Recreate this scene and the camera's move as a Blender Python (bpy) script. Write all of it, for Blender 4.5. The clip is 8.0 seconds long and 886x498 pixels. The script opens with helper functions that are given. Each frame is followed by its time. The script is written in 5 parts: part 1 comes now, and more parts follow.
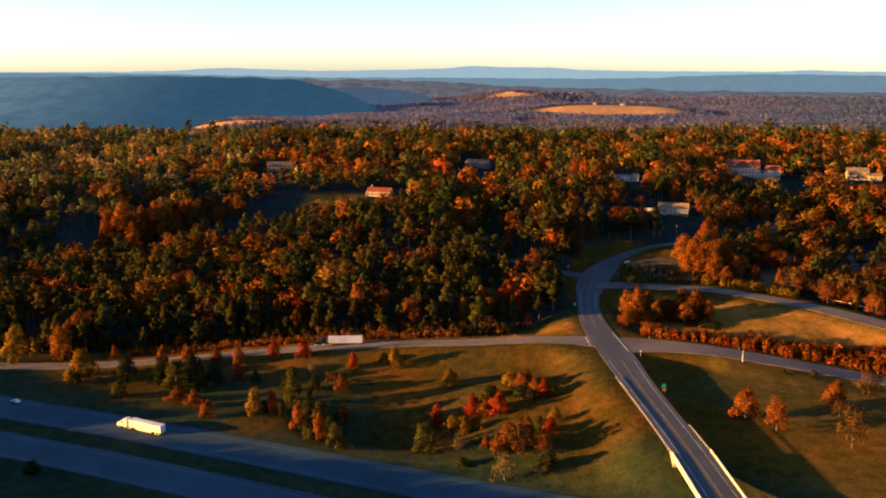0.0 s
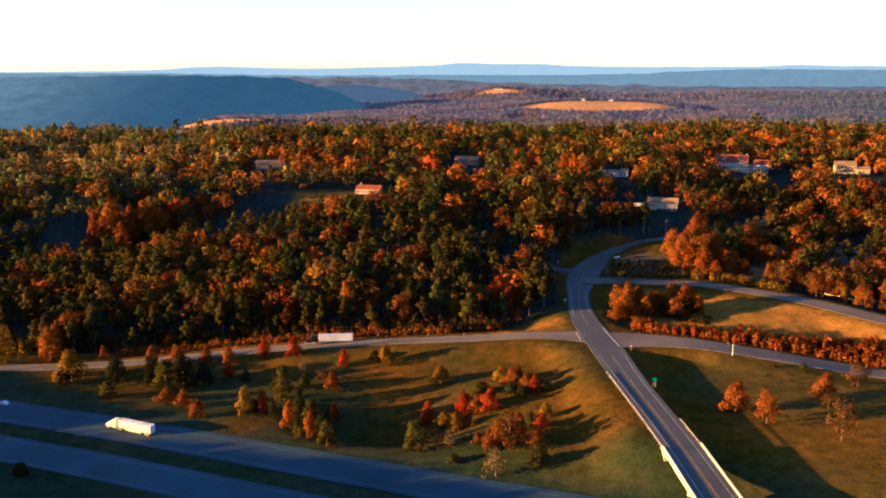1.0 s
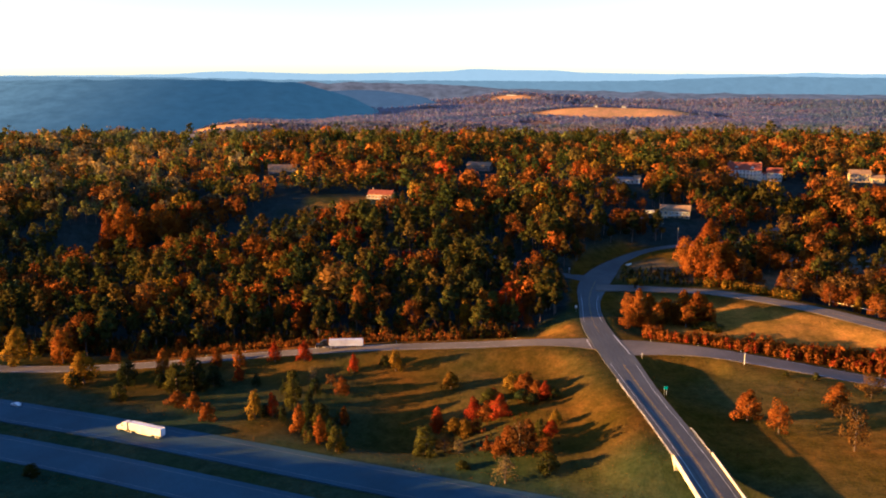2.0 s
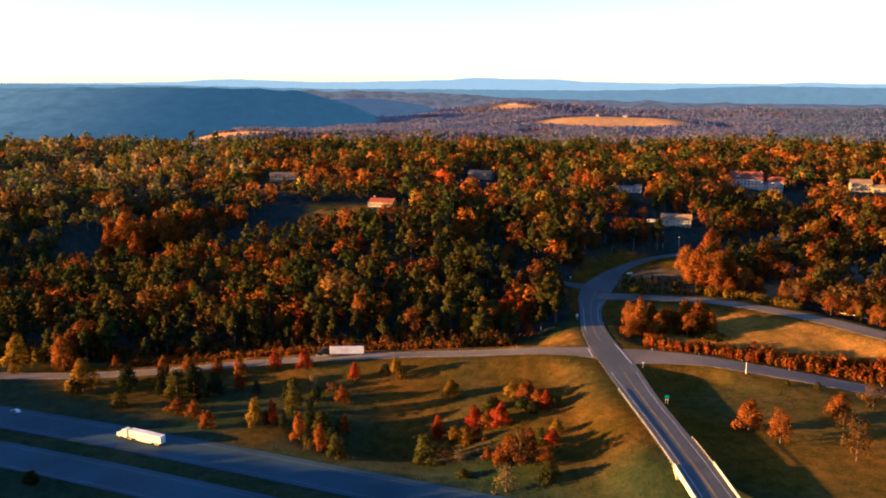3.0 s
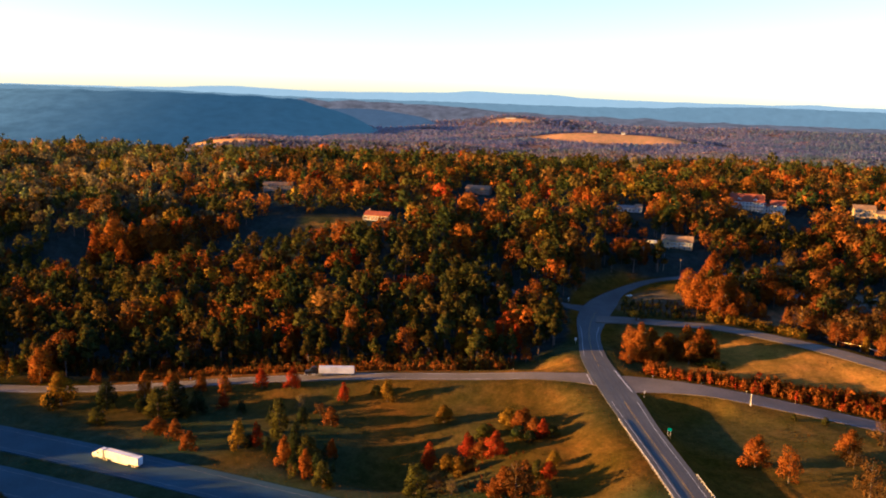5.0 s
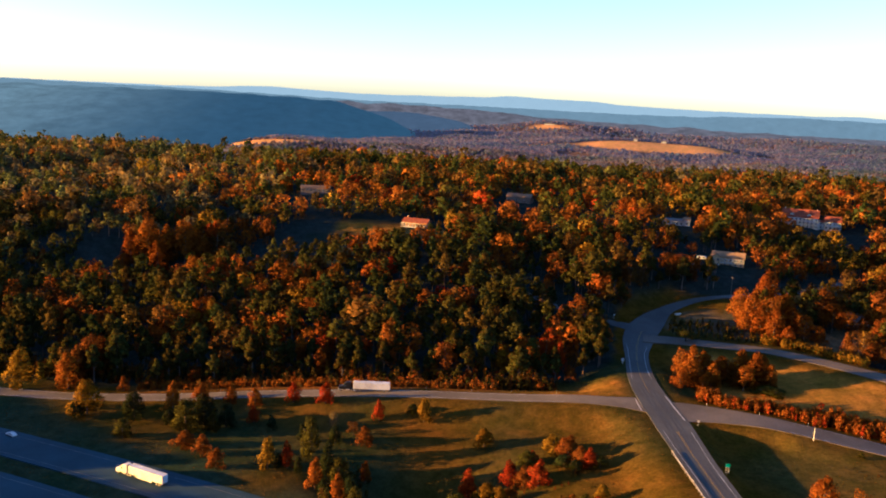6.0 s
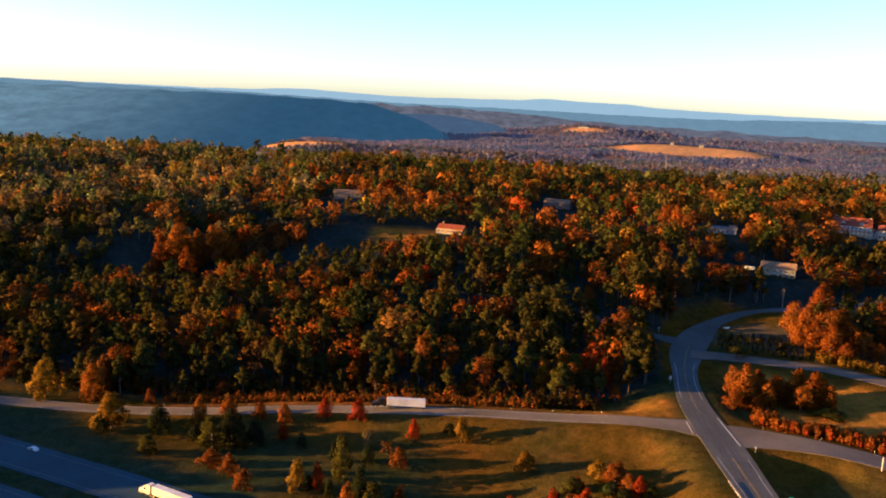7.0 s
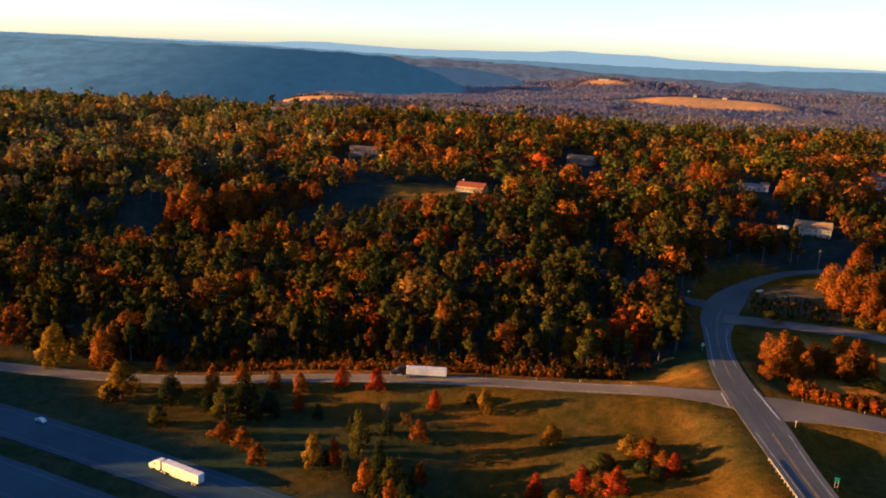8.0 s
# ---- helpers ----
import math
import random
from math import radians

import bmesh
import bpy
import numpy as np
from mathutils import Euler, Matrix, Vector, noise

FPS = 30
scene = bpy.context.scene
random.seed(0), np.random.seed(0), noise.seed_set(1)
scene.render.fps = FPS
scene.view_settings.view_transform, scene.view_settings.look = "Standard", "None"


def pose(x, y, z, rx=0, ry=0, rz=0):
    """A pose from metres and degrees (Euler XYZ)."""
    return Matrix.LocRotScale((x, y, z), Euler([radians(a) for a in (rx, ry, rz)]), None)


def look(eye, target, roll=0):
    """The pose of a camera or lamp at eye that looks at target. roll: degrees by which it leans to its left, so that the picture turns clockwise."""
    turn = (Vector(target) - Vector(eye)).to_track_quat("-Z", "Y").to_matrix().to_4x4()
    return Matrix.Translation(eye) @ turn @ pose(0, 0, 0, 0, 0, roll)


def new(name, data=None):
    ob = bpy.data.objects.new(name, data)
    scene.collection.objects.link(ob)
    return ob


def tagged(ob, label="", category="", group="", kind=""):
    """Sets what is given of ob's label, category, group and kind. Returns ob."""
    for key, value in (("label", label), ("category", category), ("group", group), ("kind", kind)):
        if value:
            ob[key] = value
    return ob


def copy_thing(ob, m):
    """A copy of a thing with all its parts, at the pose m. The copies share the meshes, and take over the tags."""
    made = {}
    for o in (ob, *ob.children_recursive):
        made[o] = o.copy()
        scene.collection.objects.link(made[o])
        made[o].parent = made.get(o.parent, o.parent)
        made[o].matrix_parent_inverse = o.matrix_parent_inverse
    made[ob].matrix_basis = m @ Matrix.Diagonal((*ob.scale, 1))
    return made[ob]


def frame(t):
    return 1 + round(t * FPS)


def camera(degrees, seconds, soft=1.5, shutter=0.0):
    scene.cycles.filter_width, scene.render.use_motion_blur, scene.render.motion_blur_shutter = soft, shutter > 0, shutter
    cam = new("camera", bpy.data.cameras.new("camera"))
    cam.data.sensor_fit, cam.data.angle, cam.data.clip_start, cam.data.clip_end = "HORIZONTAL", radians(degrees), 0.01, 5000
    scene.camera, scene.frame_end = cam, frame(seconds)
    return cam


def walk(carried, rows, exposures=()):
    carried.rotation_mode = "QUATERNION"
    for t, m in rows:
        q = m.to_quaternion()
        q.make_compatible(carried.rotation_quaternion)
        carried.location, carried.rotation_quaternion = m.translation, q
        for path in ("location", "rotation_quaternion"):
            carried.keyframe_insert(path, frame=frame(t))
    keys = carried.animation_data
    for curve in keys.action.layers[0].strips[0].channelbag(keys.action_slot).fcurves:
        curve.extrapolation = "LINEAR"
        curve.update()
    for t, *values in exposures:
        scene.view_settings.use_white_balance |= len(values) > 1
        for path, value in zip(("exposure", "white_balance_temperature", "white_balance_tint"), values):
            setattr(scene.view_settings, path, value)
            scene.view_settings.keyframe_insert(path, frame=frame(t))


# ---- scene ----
cam = camera(55.0, 8.0, soft=2.0)
PATH = [
    (0, (0.135, -0.763, 122.013), (0.15, 1.196, 121.608), 0.1),
    (0.5, (0.53, -0.456, 121.638), (0.568, 1.501, 121.228), -0.3),
    (1, (0.571, -0.148, 121.574), (0.608, 1.809, 121.163), -0.3),
    (1.5, (0.717, -0.002, 121.849), (0.735, 1.956, 121.443), -0.2),
    (3, (0.62, 0.064, 121.487), (0.628, 2.028, 121.108), 0.2),
    (3.5, (0.56, -0.181, 121.6), (0.566, 1.785, 121.23), 0.4),
    (4, (0.489, 1.072, 121.317), (0.493, 3.037, 120.945), 0.6),
    (4.2, (0.44, 2.4, 121.4), (0.46, 4.366, 121.034), 0.75),
    (5.3, (-1.4, 20.1, 121.9), (-1.393, 22.069, 121.549), 2.25),
    (5.5, (-2.19, 23.749, 121.979), (-2.199, 25.718, 121.628), 2.5),
    (6, (-4.747, 33.307, 122.12), (-4.805, 35.276, 121.775), 2.9),
    (6.5, (-6.904, 42.228, 122.08), (-7.004, 44.196, 121.736), 3.1),
    (7, (-8.797, 51.538, 122.144), (-8.929, 53.504, 121.801), 3.0),
    (7.5, (-10.511, 60.731, 122.171), (-10.666, 62.694, 121.822), 2.9),
    (7.6, (-10.788, 62.545, 122.141), (-10.947, 64.506, 121.784), 2.86),
    (7.7, (-11.065, 64.358, 122.112), (-11.227, 66.319, 121.751), 2.82),
    (7.8, (-11.343, 66.172, 122.082), (-11.505, 68.128, 121.696), 2.78),
    (7.9, (-11.62, 67.985, 122.053), (-11.784, 69.934, 121.633), 2.74),
    (8, (-11.897, 69.799, 122.023), (-12.063, 71.74, 121.573), 2.7),
]
EXPOSURE = 3.30
walk(cam, [(t, look(eye, target, roll)) for t, eye, target, roll in PATH],
     [(t, EXPOSURE + d, kelvin, 4) for t, d, kelvin in ((0.0, -0.22, 5550), (0.5, -0.04, 5350), (1.0, 0.12, 5100), (3.5, 0.1, 5020), (4.2, 0.05, 5050),
                                                        (5.5, -0.03, 5150), (6.5, -0.15, 5150), (7.5, -0.18, 5200), (8.0, -0.25, 5250))])

# ---- world, sun, exposure ----
SUN_AZ, SUN_EL = math.atan2(-0.985, -0.17), radians(7.1)      # where the sun stands, from +y towards +x
world = bpy.data.worlds.new("sky")
scene.world = world
world.use_nodes = True
wn, wl = world.node_tree.nodes, world.node_tree.links
sky = wn.new("ShaderNodeTexSky")
sky.sky_type, sky.sun_disc = "NISHITA", False
sky.sun_elevation, sky.sun_rotation = SUN_EL, SUN_AZ
sky.altitude, sky.air_density, sky.dust_density, sky.ozone_density = 200, 0.9, 0.6, 1.4
wn["Background"].inputs["Strength"].default_value = 0.057
warm = wn.new("ShaderNodeMix")                                # a thin evening haze warms the whole sky a little
warm.data_type, warm.blend_type = "RGBA", "MULTIPLY"
warm.inputs[0].default_value = 1.0
warm.inputs[7].default_value = (0.80, 0.785, 1.02, 1)
wl.new(sky.outputs[0], warm.inputs[6])
wl.new(warm.outputs[2], wn["Background"].inputs["Color"])
sun_data = bpy.data.lights.new("sun", "SUN")
sun_data.energy, sun_data.angle, sun_data.color = 5.0, radians(0.6), (1.0, 0.43, 0.06)
sun = new("sun", sun_data)
to_sun = Vector((math.sin(SUN_AZ) * math.cos(SUN_EL), math.cos(SUN_AZ) * math.cos(SUN_EL), math.sin(SUN_EL)))
sun.rotation_euler = to_sun.to_track_quat("Z", "Y").to_euler()
sun.location = to_sun * 900


# ---- materials ----
def material(name, rough=0.9, metal=0.0):
    m = bpy.data.materials.new(name)
    m.use_nodes = True
    b = m.node_tree.nodes["Principled BSDF"]
    b.inputs["Roughness"].default_value, b.inputs["Metallic"].default_value = rough, metal
    b.inputs["Specular IOR Level"].default_value = 0.12
    return m, m.node_tree.nodes, m.node_tree.links, b


def noise_tex(n, l, scale, detail=4.0, rough=0.6):
    t = n.new("ShaderNodeTexNoise")
    t.inputs["Scale"].default_value, t.inputs["Detail"].default_value, t.inputs["Roughness"].default_value = scale, detail, rough
    geo = n.new("ShaderNodeNewGeometry")
    l.new(geo.outputs["Position"], t.inputs["Vector"])
    return t.outputs["Fac"]


def ramp(n, l, fac, stops):
    r = n.new("ShaderNodeValToRGB")
    e = r.color_ramp.elements
    while len(e) < len(stops):
        e.new(0.5)
    for k, (p, c) in zip(e, stops):
        k.position, k.color = p, (*c, 1)
    l.new(fac, r.inputs["Fac"])
    return r.outputs["Color"]


def mix(n, l, a, b, fac, blend="MIX"):
    x = n.new("ShaderNodeMix")
    x.data_type, x.blend_type = "RGBA", blend
    for s, v in (("A", a), ("B", b)):
        sock = [i for i in x.inputs if i.name == s and i.type == "RGBA"][0]
        if isinstance(v, tuple):
            sock.default_value = (*v, 1)
        else:
            l.new(v, sock)
    if isinstance(fac, float):
        x.inputs[0].default_value = fac
    else:
        l.new(fac, x.inputs[0])
    return [o for o in x.outputs if o.type == "RGBA"][0]


def bump(n, l, b, fac, strength, dist):
    k = n.new("ShaderNodeBump")
    k.inputs["Strength"].default_value, k.inputs["Distance"].default_value = strength, dist
    l.new(fac, k.inputs["Height"])
    l.new(k.outputs[0], b.inputs["Normal"])


def surface(name, c1, c2, scale=1.0, big=0.05, rough=0.85, relief=0.0, metal=0.0):
    """Two tones by fine grain, with wide stains over them."""
    m, n, l, b = material(name, rough, metal)
    fine = ramp(n, l, noise_tex(n, l, scale, 5), [(0.3, c1), (0.7, c2)])
    wide = ramp(n, l, noise_tex(n, l, big, 3), [(0.35, (0.72, 0.72, 0.72)), (0.65, (1.1, 1.1, 1.1))])
    l.new(mix(n, l, fine, wide, 1.0, "MULTIPLY"), b.inputs["Base Color"])
    if relief:
        bump(n, l, b, noise_tex(n, l, scale, 4), 0.5, relief)
    return m


def leaf_material(name="leaves", haze_glow=0.0):
    """Leaf clumps; haze over woods near the horizon is put in as a faint bluish glow."""
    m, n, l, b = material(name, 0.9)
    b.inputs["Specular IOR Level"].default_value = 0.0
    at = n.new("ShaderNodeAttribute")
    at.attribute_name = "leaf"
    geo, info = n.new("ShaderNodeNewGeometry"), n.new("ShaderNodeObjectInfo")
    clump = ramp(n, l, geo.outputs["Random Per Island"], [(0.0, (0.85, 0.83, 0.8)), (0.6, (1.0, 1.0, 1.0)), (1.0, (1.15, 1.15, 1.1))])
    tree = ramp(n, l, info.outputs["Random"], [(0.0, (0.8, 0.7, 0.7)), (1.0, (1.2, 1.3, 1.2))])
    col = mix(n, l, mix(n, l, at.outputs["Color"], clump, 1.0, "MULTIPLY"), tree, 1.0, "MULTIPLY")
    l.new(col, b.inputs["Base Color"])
    b.inputs["Emission Color"].default_value, b.inputs["Emission Strength"].default_value = (0.62, 0.66, 1.0, 1), haze_glow
    tr = n.new("ShaderNodeBsdfTranslucent")
    l.new(col, tr.inputs["Color"])
    both = n.new("ShaderNodeMixShader")
    both.inputs[0].default_value = 0.36
    l.new(b.outputs[0], both.inputs[1])
    l.new(tr.outputs[0], both.inputs[2])
    l.new(both.outputs[0], n["Material Output"].inputs["Surface"])
    return m


def ground_material():
    m, n, l, b = material("ground_cover", 0.95)
    b.inputs["Specular IOR Level"].default_value = 0.0
    at = n.new("ShaderNodeAttribute")
    at.attribute_name = "cover"
    fine = ramp(n, l, noise_tex(n, l, 0.9, 6, 0.7), [(0.25, (0.55, 0.55, 0.5)), (0.75, (1.4, 1.4, 1.4))])
    wide = ramp(n, l, noise_tex(n, l, 0.045, 5, 0.65), [(0.3, (0.62, 0.78, 0.6)), (0.55, (1.0, 1.0, 1.0)), (0.75, (1.5, 1.15, 0.95))])
    patch = ramp(n, l, noise_tex(n, l, 0.22, 4, 0.6), [(0.32, (0.68, 0.74, 0.7)), (0.68, (1.35, 1.25, 1.2))])
    c = mix(n, l, mix(n, l, at.outputs["Color"], fine, 1.0, "MULTIPLY"), wide, 1.0, "MULTIPLY")
    l.new(mix(n, l, c, patch, 1.0, "MULTIPLY"), b.inputs["Base Color"])
    bump(n, l, b, noise_tex(n, l, 1.2, 5), 0.6, 0.35)
    return m


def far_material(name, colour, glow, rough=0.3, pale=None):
    """Far ridges whose haze and shade are painted as a glowing colour."""
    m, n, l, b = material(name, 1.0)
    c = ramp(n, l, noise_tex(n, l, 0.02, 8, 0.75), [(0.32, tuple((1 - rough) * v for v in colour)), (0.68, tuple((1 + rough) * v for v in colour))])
    if pale:                                     # a paler glow paints thicker haze in the west and light on the plateau
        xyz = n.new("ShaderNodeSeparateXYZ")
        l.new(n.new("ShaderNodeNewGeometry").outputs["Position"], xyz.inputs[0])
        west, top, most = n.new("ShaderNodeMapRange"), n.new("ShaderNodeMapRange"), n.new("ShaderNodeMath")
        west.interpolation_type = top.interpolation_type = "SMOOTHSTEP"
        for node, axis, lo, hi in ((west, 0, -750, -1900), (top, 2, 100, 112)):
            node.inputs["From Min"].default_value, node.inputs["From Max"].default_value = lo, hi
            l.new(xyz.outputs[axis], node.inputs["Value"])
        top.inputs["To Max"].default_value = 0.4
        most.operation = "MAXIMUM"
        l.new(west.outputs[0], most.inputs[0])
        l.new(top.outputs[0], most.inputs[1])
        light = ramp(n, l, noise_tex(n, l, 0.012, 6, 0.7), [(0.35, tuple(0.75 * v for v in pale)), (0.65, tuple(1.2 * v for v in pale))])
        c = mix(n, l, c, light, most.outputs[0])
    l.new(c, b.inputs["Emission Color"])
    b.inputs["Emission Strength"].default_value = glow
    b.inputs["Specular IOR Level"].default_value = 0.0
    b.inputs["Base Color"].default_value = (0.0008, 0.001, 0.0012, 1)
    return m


LEAVES = leaf_material()
# far leaves emit a little blue in place of haze
HAZE_LEAVES = leaf_material("leaves_haze_glow", 0.075 * 2 ** -EXPOSURE)
GROUND = ground_material()
BARK = surface("bark", (0.0400, 0.0275, 0.0200), (0.0850, 0.0650, 0.0500), 4.0, 0.3)
ASPHALT = surface("asphalt", (0.038, 0.040, 0.039), (0.059, 0.061, 0.058), 1.5, 0.05, 0.85)
ASPHALT_DARK = surface("polished_asphalt", (0.026, 0.028, 0.028), (0.048, 0.050, 0.048), 0.6, 0.08, 0.7)
RAMP_ASPHALT = surface("pale_ramp_asphalt", (0.062, 0.052, 0.042), (0.092, 0.080, 0.066), 1.5, 0.05, 0.85)
# highway asphalt is blued and darkened to stand in for blue shade
HIGHWAY = surface("blue_shade_asphalt", (0.009, 0.027, 0.040), (0.016, 0.039, 0.056), 1.5, 0.04, 0.8)
PAINT_WHITE = surface("white_road_paint", (0.22, 0.22, 0.21), (0.42, 0.42, 0.40), 3.0, 0.2)
PAINT_GREY = surface("greyed_road_paint", (0.06, 0.065, 0.07), (0.13, 0.135, 0.14), 3.0, 0.2)
PAINT_YELLOW = surface("yellow_road_paint", (0.190, 0.120, 0.030), (0.270, 0.175, 0.045), 3.0, 0.2)
CONCRETE = surface("concrete", (0.3200, 0.2944, 0.2432), (0.4160, 0.3840, 0.3200), 1.2, 0.15, 0.9)
STEEL = surface("galvanised_steel", (0.4, 0.4, 0.4), (0.55, 0.55, 0.55), 2.0, 0.3, 0.4, 0.0, 0.7)
DULL_STEEL = surface("dull_tower_steel", (0.020, 0.024, 0.032), (0.034, 0.040, 0.050), 2.0, 0.3, 0.7)
WOOD_POLE = surface("weathered_pole_wood", (0.0960, 0.0720, 0.0540), (0.1620, 0.1320, 0.1020), 3.0, 0.4)
WHITE_WALL = surface("white_siding", (0.25, 0.26, 0.25), (0.31, 0.32, 0.31), 1.5, 0.2)
CREAM_WALL = surface("cream_siding", (0.2200, 0.1620, 0.0850), (0.2600, 0.2000, 0.1150), 1.5, 0.2)
WARM_WALL = surface("tan_siding", (0.2000, 0.1100, 0.0500), (0.2500, 0.1450, 0.0700), 1.5, 0.2)
BRICK_WALL = surface("red_brick", (0.1200, 0.0480, 0.0280), (0.1680, 0.0720, 0.0400), 5.0, 0.3)
ROOF_RED = surface("red_brown_shingle", (0.115, 0.030, 0.016), (0.155, 0.044, 0.022), 2.0, 0.3)
ROOF_BROWN = surface("brown_shingle", (0.1150, 0.0740, 0.0420), (0.1650, 0.1080, 0.0640), 2.0, 0.3)
ROOF_GREY = surface("grey_shingle", (0.0800, 0.0760, 0.0760), (0.1280, 0.1200, 0.1160), 2.0, 0.3)
GLASS = material("window_glass", 0.08)[0]
GLASS.node_tree.nodes["Principled BSDF"].inputs["Base Color"].default_value = (0.03, 0.04, 0.05, 1)
RUBBER = surface("tyre_rubber", (0.015, 0.015, 0.015), (0.03, 0.03, 0.03), 8.0, 0.5)
TRUCK_WHITE = surface("white_truck_paint", (0.3869, 0.3869, 0.3770), (0.4166, 0.4166, 0.4067), 2.0, 0.3, 0.4)
TRUCK_DARK = surface("dark_truck_paint", (0.006, 0.006, 0.008), (0.012, 0.012, 0.015), 2.0, 0.3, 0.4)
SIGN_GREEN = surface("green_sign_face", (0.0, 0.16, 0.12), (0.01, 0.22, 0.17), 2.0, 0.4, 0.5)
# distance haze and blue shade sit in these emission colours
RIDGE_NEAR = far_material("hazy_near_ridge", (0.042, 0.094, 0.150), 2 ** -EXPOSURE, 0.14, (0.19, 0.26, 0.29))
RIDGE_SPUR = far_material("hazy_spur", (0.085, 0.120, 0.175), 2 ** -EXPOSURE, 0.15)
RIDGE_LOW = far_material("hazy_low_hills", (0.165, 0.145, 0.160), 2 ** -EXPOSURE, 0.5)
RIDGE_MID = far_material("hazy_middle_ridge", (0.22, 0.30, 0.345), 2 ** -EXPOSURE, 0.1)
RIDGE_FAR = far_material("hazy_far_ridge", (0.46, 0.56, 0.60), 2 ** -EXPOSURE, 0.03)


# ---- the lie of the land ----
def smooth(a, b, t):
    t = np.clip((t - a) / (b - a), 0, 1)
    return t * t * (3 - 2 * t)


def curve(t, xs, ys, soft):
    return (np.interp(t - soft, xs, ys) + np.interp(t, xs, ys) + np.interp(t + soft, xs, ys)) / 3


def waves(x, y, size, seed):
    """A cheap wide ripple between -1 and 1."""
    r = np.random.RandomState(seed)
    out = 0
    for _ in range(6):
        a, p, k = r.uniform(0, 6.283), r.uniform(0, 6.283), r.uniform(0.6, 1.7) * 6.283 / size
        out = out + np.sin((x * np.cos(a) + y * np.sin(a)) * k + p)
    return out / 3.2


def natural(x, y):
    """Height of the land without its roads."""
    low = curve(x, [-600, -200, -70, 20, 60, 115, 220, 500], [-20, -17, -14.5, -9.5, -6, -3.4, -2.3, -2], 15)
    hill = curve(y, [380, 430, 490, 540, 590, 640, 714, 820, 950, 1050, 1250, 1500, 1900, 2600, 3400, 4200, 4990],
                 [-7, -4, 0, 9, 19, 28, 35, 40, 43, 41, 18, -14, -24, -22, -8, 14, 40], 22)
    hill = hill - 9 * smooth(0, -180, x) * (1 - smooth(470, 720, y)) + 3 * waves(x, y, 420, 3) * smooth(500, 700, y)
    hill = hill + 3.5 * waves(x, y, 190, 4) * smooth(440, 520, y) * (1 - smooth(900, 1100, y))
    u = np.clip(((x + 60) * -0.93 + (y - 632) * -0.37) / 300, 0, 1)            # a ravine falling west from the lawn
    away = np.hypot(x + 60 + 0.93 * 300 * u, y - 632 + 0.37 * 300 * u)
    hill = hill - 9 * smooth(0.0, 0.25, u) * np.exp(-(away / 24) ** 2)
    z = low + (hill - low) * smooth(385, 450, y + 25 * smooth(60, 110, x) * (1 - smooth(200, 300, x)))
    z = z + 48 * np.exp(-((x - 540) / 330) ** 2 - ((y - 2820) / 250) ** 2)      # low farmed hills across the valley
    z = z + 34 * np.exp(-((x - 330) / 300) ** 2 - ((y - 3900) / 260) ** 2)
    z = z + 15 * np.exp(-((x + 560) / 190) ** 2 - ((y - 2300) / 130) ** 2)
    z = z + 26 * np.exp(-((x - 1750) / 500) ** 2 - ((y - 2900) / 260) ** 2)
    z = z - 60 * smooth(-620, -800, x) * smooth(1350, 1650, y) * (1 - smooth(2600, 3200, y))
    z = z + 4 * np.exp(-((x - 185) / 34) ** 2 - ((y - 412) / 20) ** 2)
    z = z - 13 * np.exp(-((x + 13) / 31) ** 2 - ((y - 318) / 24) ** 2)
    # a rise added out of view so that the southern woods shade farther
    z = z + 12 * smooth(160, 90, 0.42 * x + 0.9075 * y)
    z = z + (9 * waves(x, y, 1400, 5) + 3.5 * waves(x, y, 420, 6)) * smooth(1500, 2300, y)
    return z


def catmull(pts, step=3.0):
    p = np.array(pts, float)
    p = np.vstack([2 * p[0] - p[1], p, 2 * p[-1] - p[-2]])
    out = []
    for i in range(1, len(p) - 2):
        k = max(2, int(np.linalg.norm(p[i + 1, :2] - p[i, :2]) / step))
        for t in np.arange(k) / k:
            out.append(0.5 * (2 * p[i] + (p[i + 1] - p[i - 1]) * t + (2 * p[i - 1] - 5 * p[i] + 4 * p[i + 1] - p[i + 2]) * t * t
                              + (3 * p[i] - p[i - 1] - 3 * p[i + 1] + p[i + 2]) * t ** 3))
    out.append(p[-2])
    return np.array(out)


# centre line: x, y, z, full width
MAIN = catmull([(84.5, 60, -1, 12.5), (84.5, 150, 0, 12.5), (84, 240, 0, 12.5), (83, 278, 0, 12.5), (81, 320, 0, 13), (80, 362, 0, 15), (78.5, 407, 0, 13),
                (83, 449, 0, 11.5), (91, 485, 0, 17), (101, 512, 1.5, 18), (115, 534, 4.5, 11), (137, 548, 9, 8), (162, 552, 12, 7), (200, 560, 14, 6), (250, 590, 19, 6)])
RAMP_WEST = catmull([(77, 378, 0, 20), (62, 381, -0.4, 12), (45, 384, -1.2, 10), (20, 386, -3, 9.5), (-36, 390, -6, 9), (-90, 391, -10, 9), (-130, 388, -13, 9),
                     (-171, 387, -15, 9), (-213, 390, -16, 9), (-300, 402, -18, 9), (-460, 430, -20, 9)])
RAMP_EAST = catmull([(84, 372, 0, 23), (95, 372, 0, 20), (120, 366, 0, 14), (153, 353, -2, 13), (188, 340, -5, 12), (240, 320, -7, 11), (330, 280, -8, 11), (520, 190, -9, 11)])
FRONTAGE = catmull([(93, 484, 0.3, 15), (112, 480, 1, 13), (135, 475, 1, 12), (160, 468, 1, 11.5), (195, 438, 1, 13), (220, 402, 1, 14), (262, 340, 0, 13), (330, 250, -2, 13), (450, 100, -4, 13)])
STUB = catmull([(92, 505, 0.6, 15), (80, 514, 0.5, 10), (60, 526, 2, 7), (35, 545, 7, 6), (10, 570, 13, 5)])


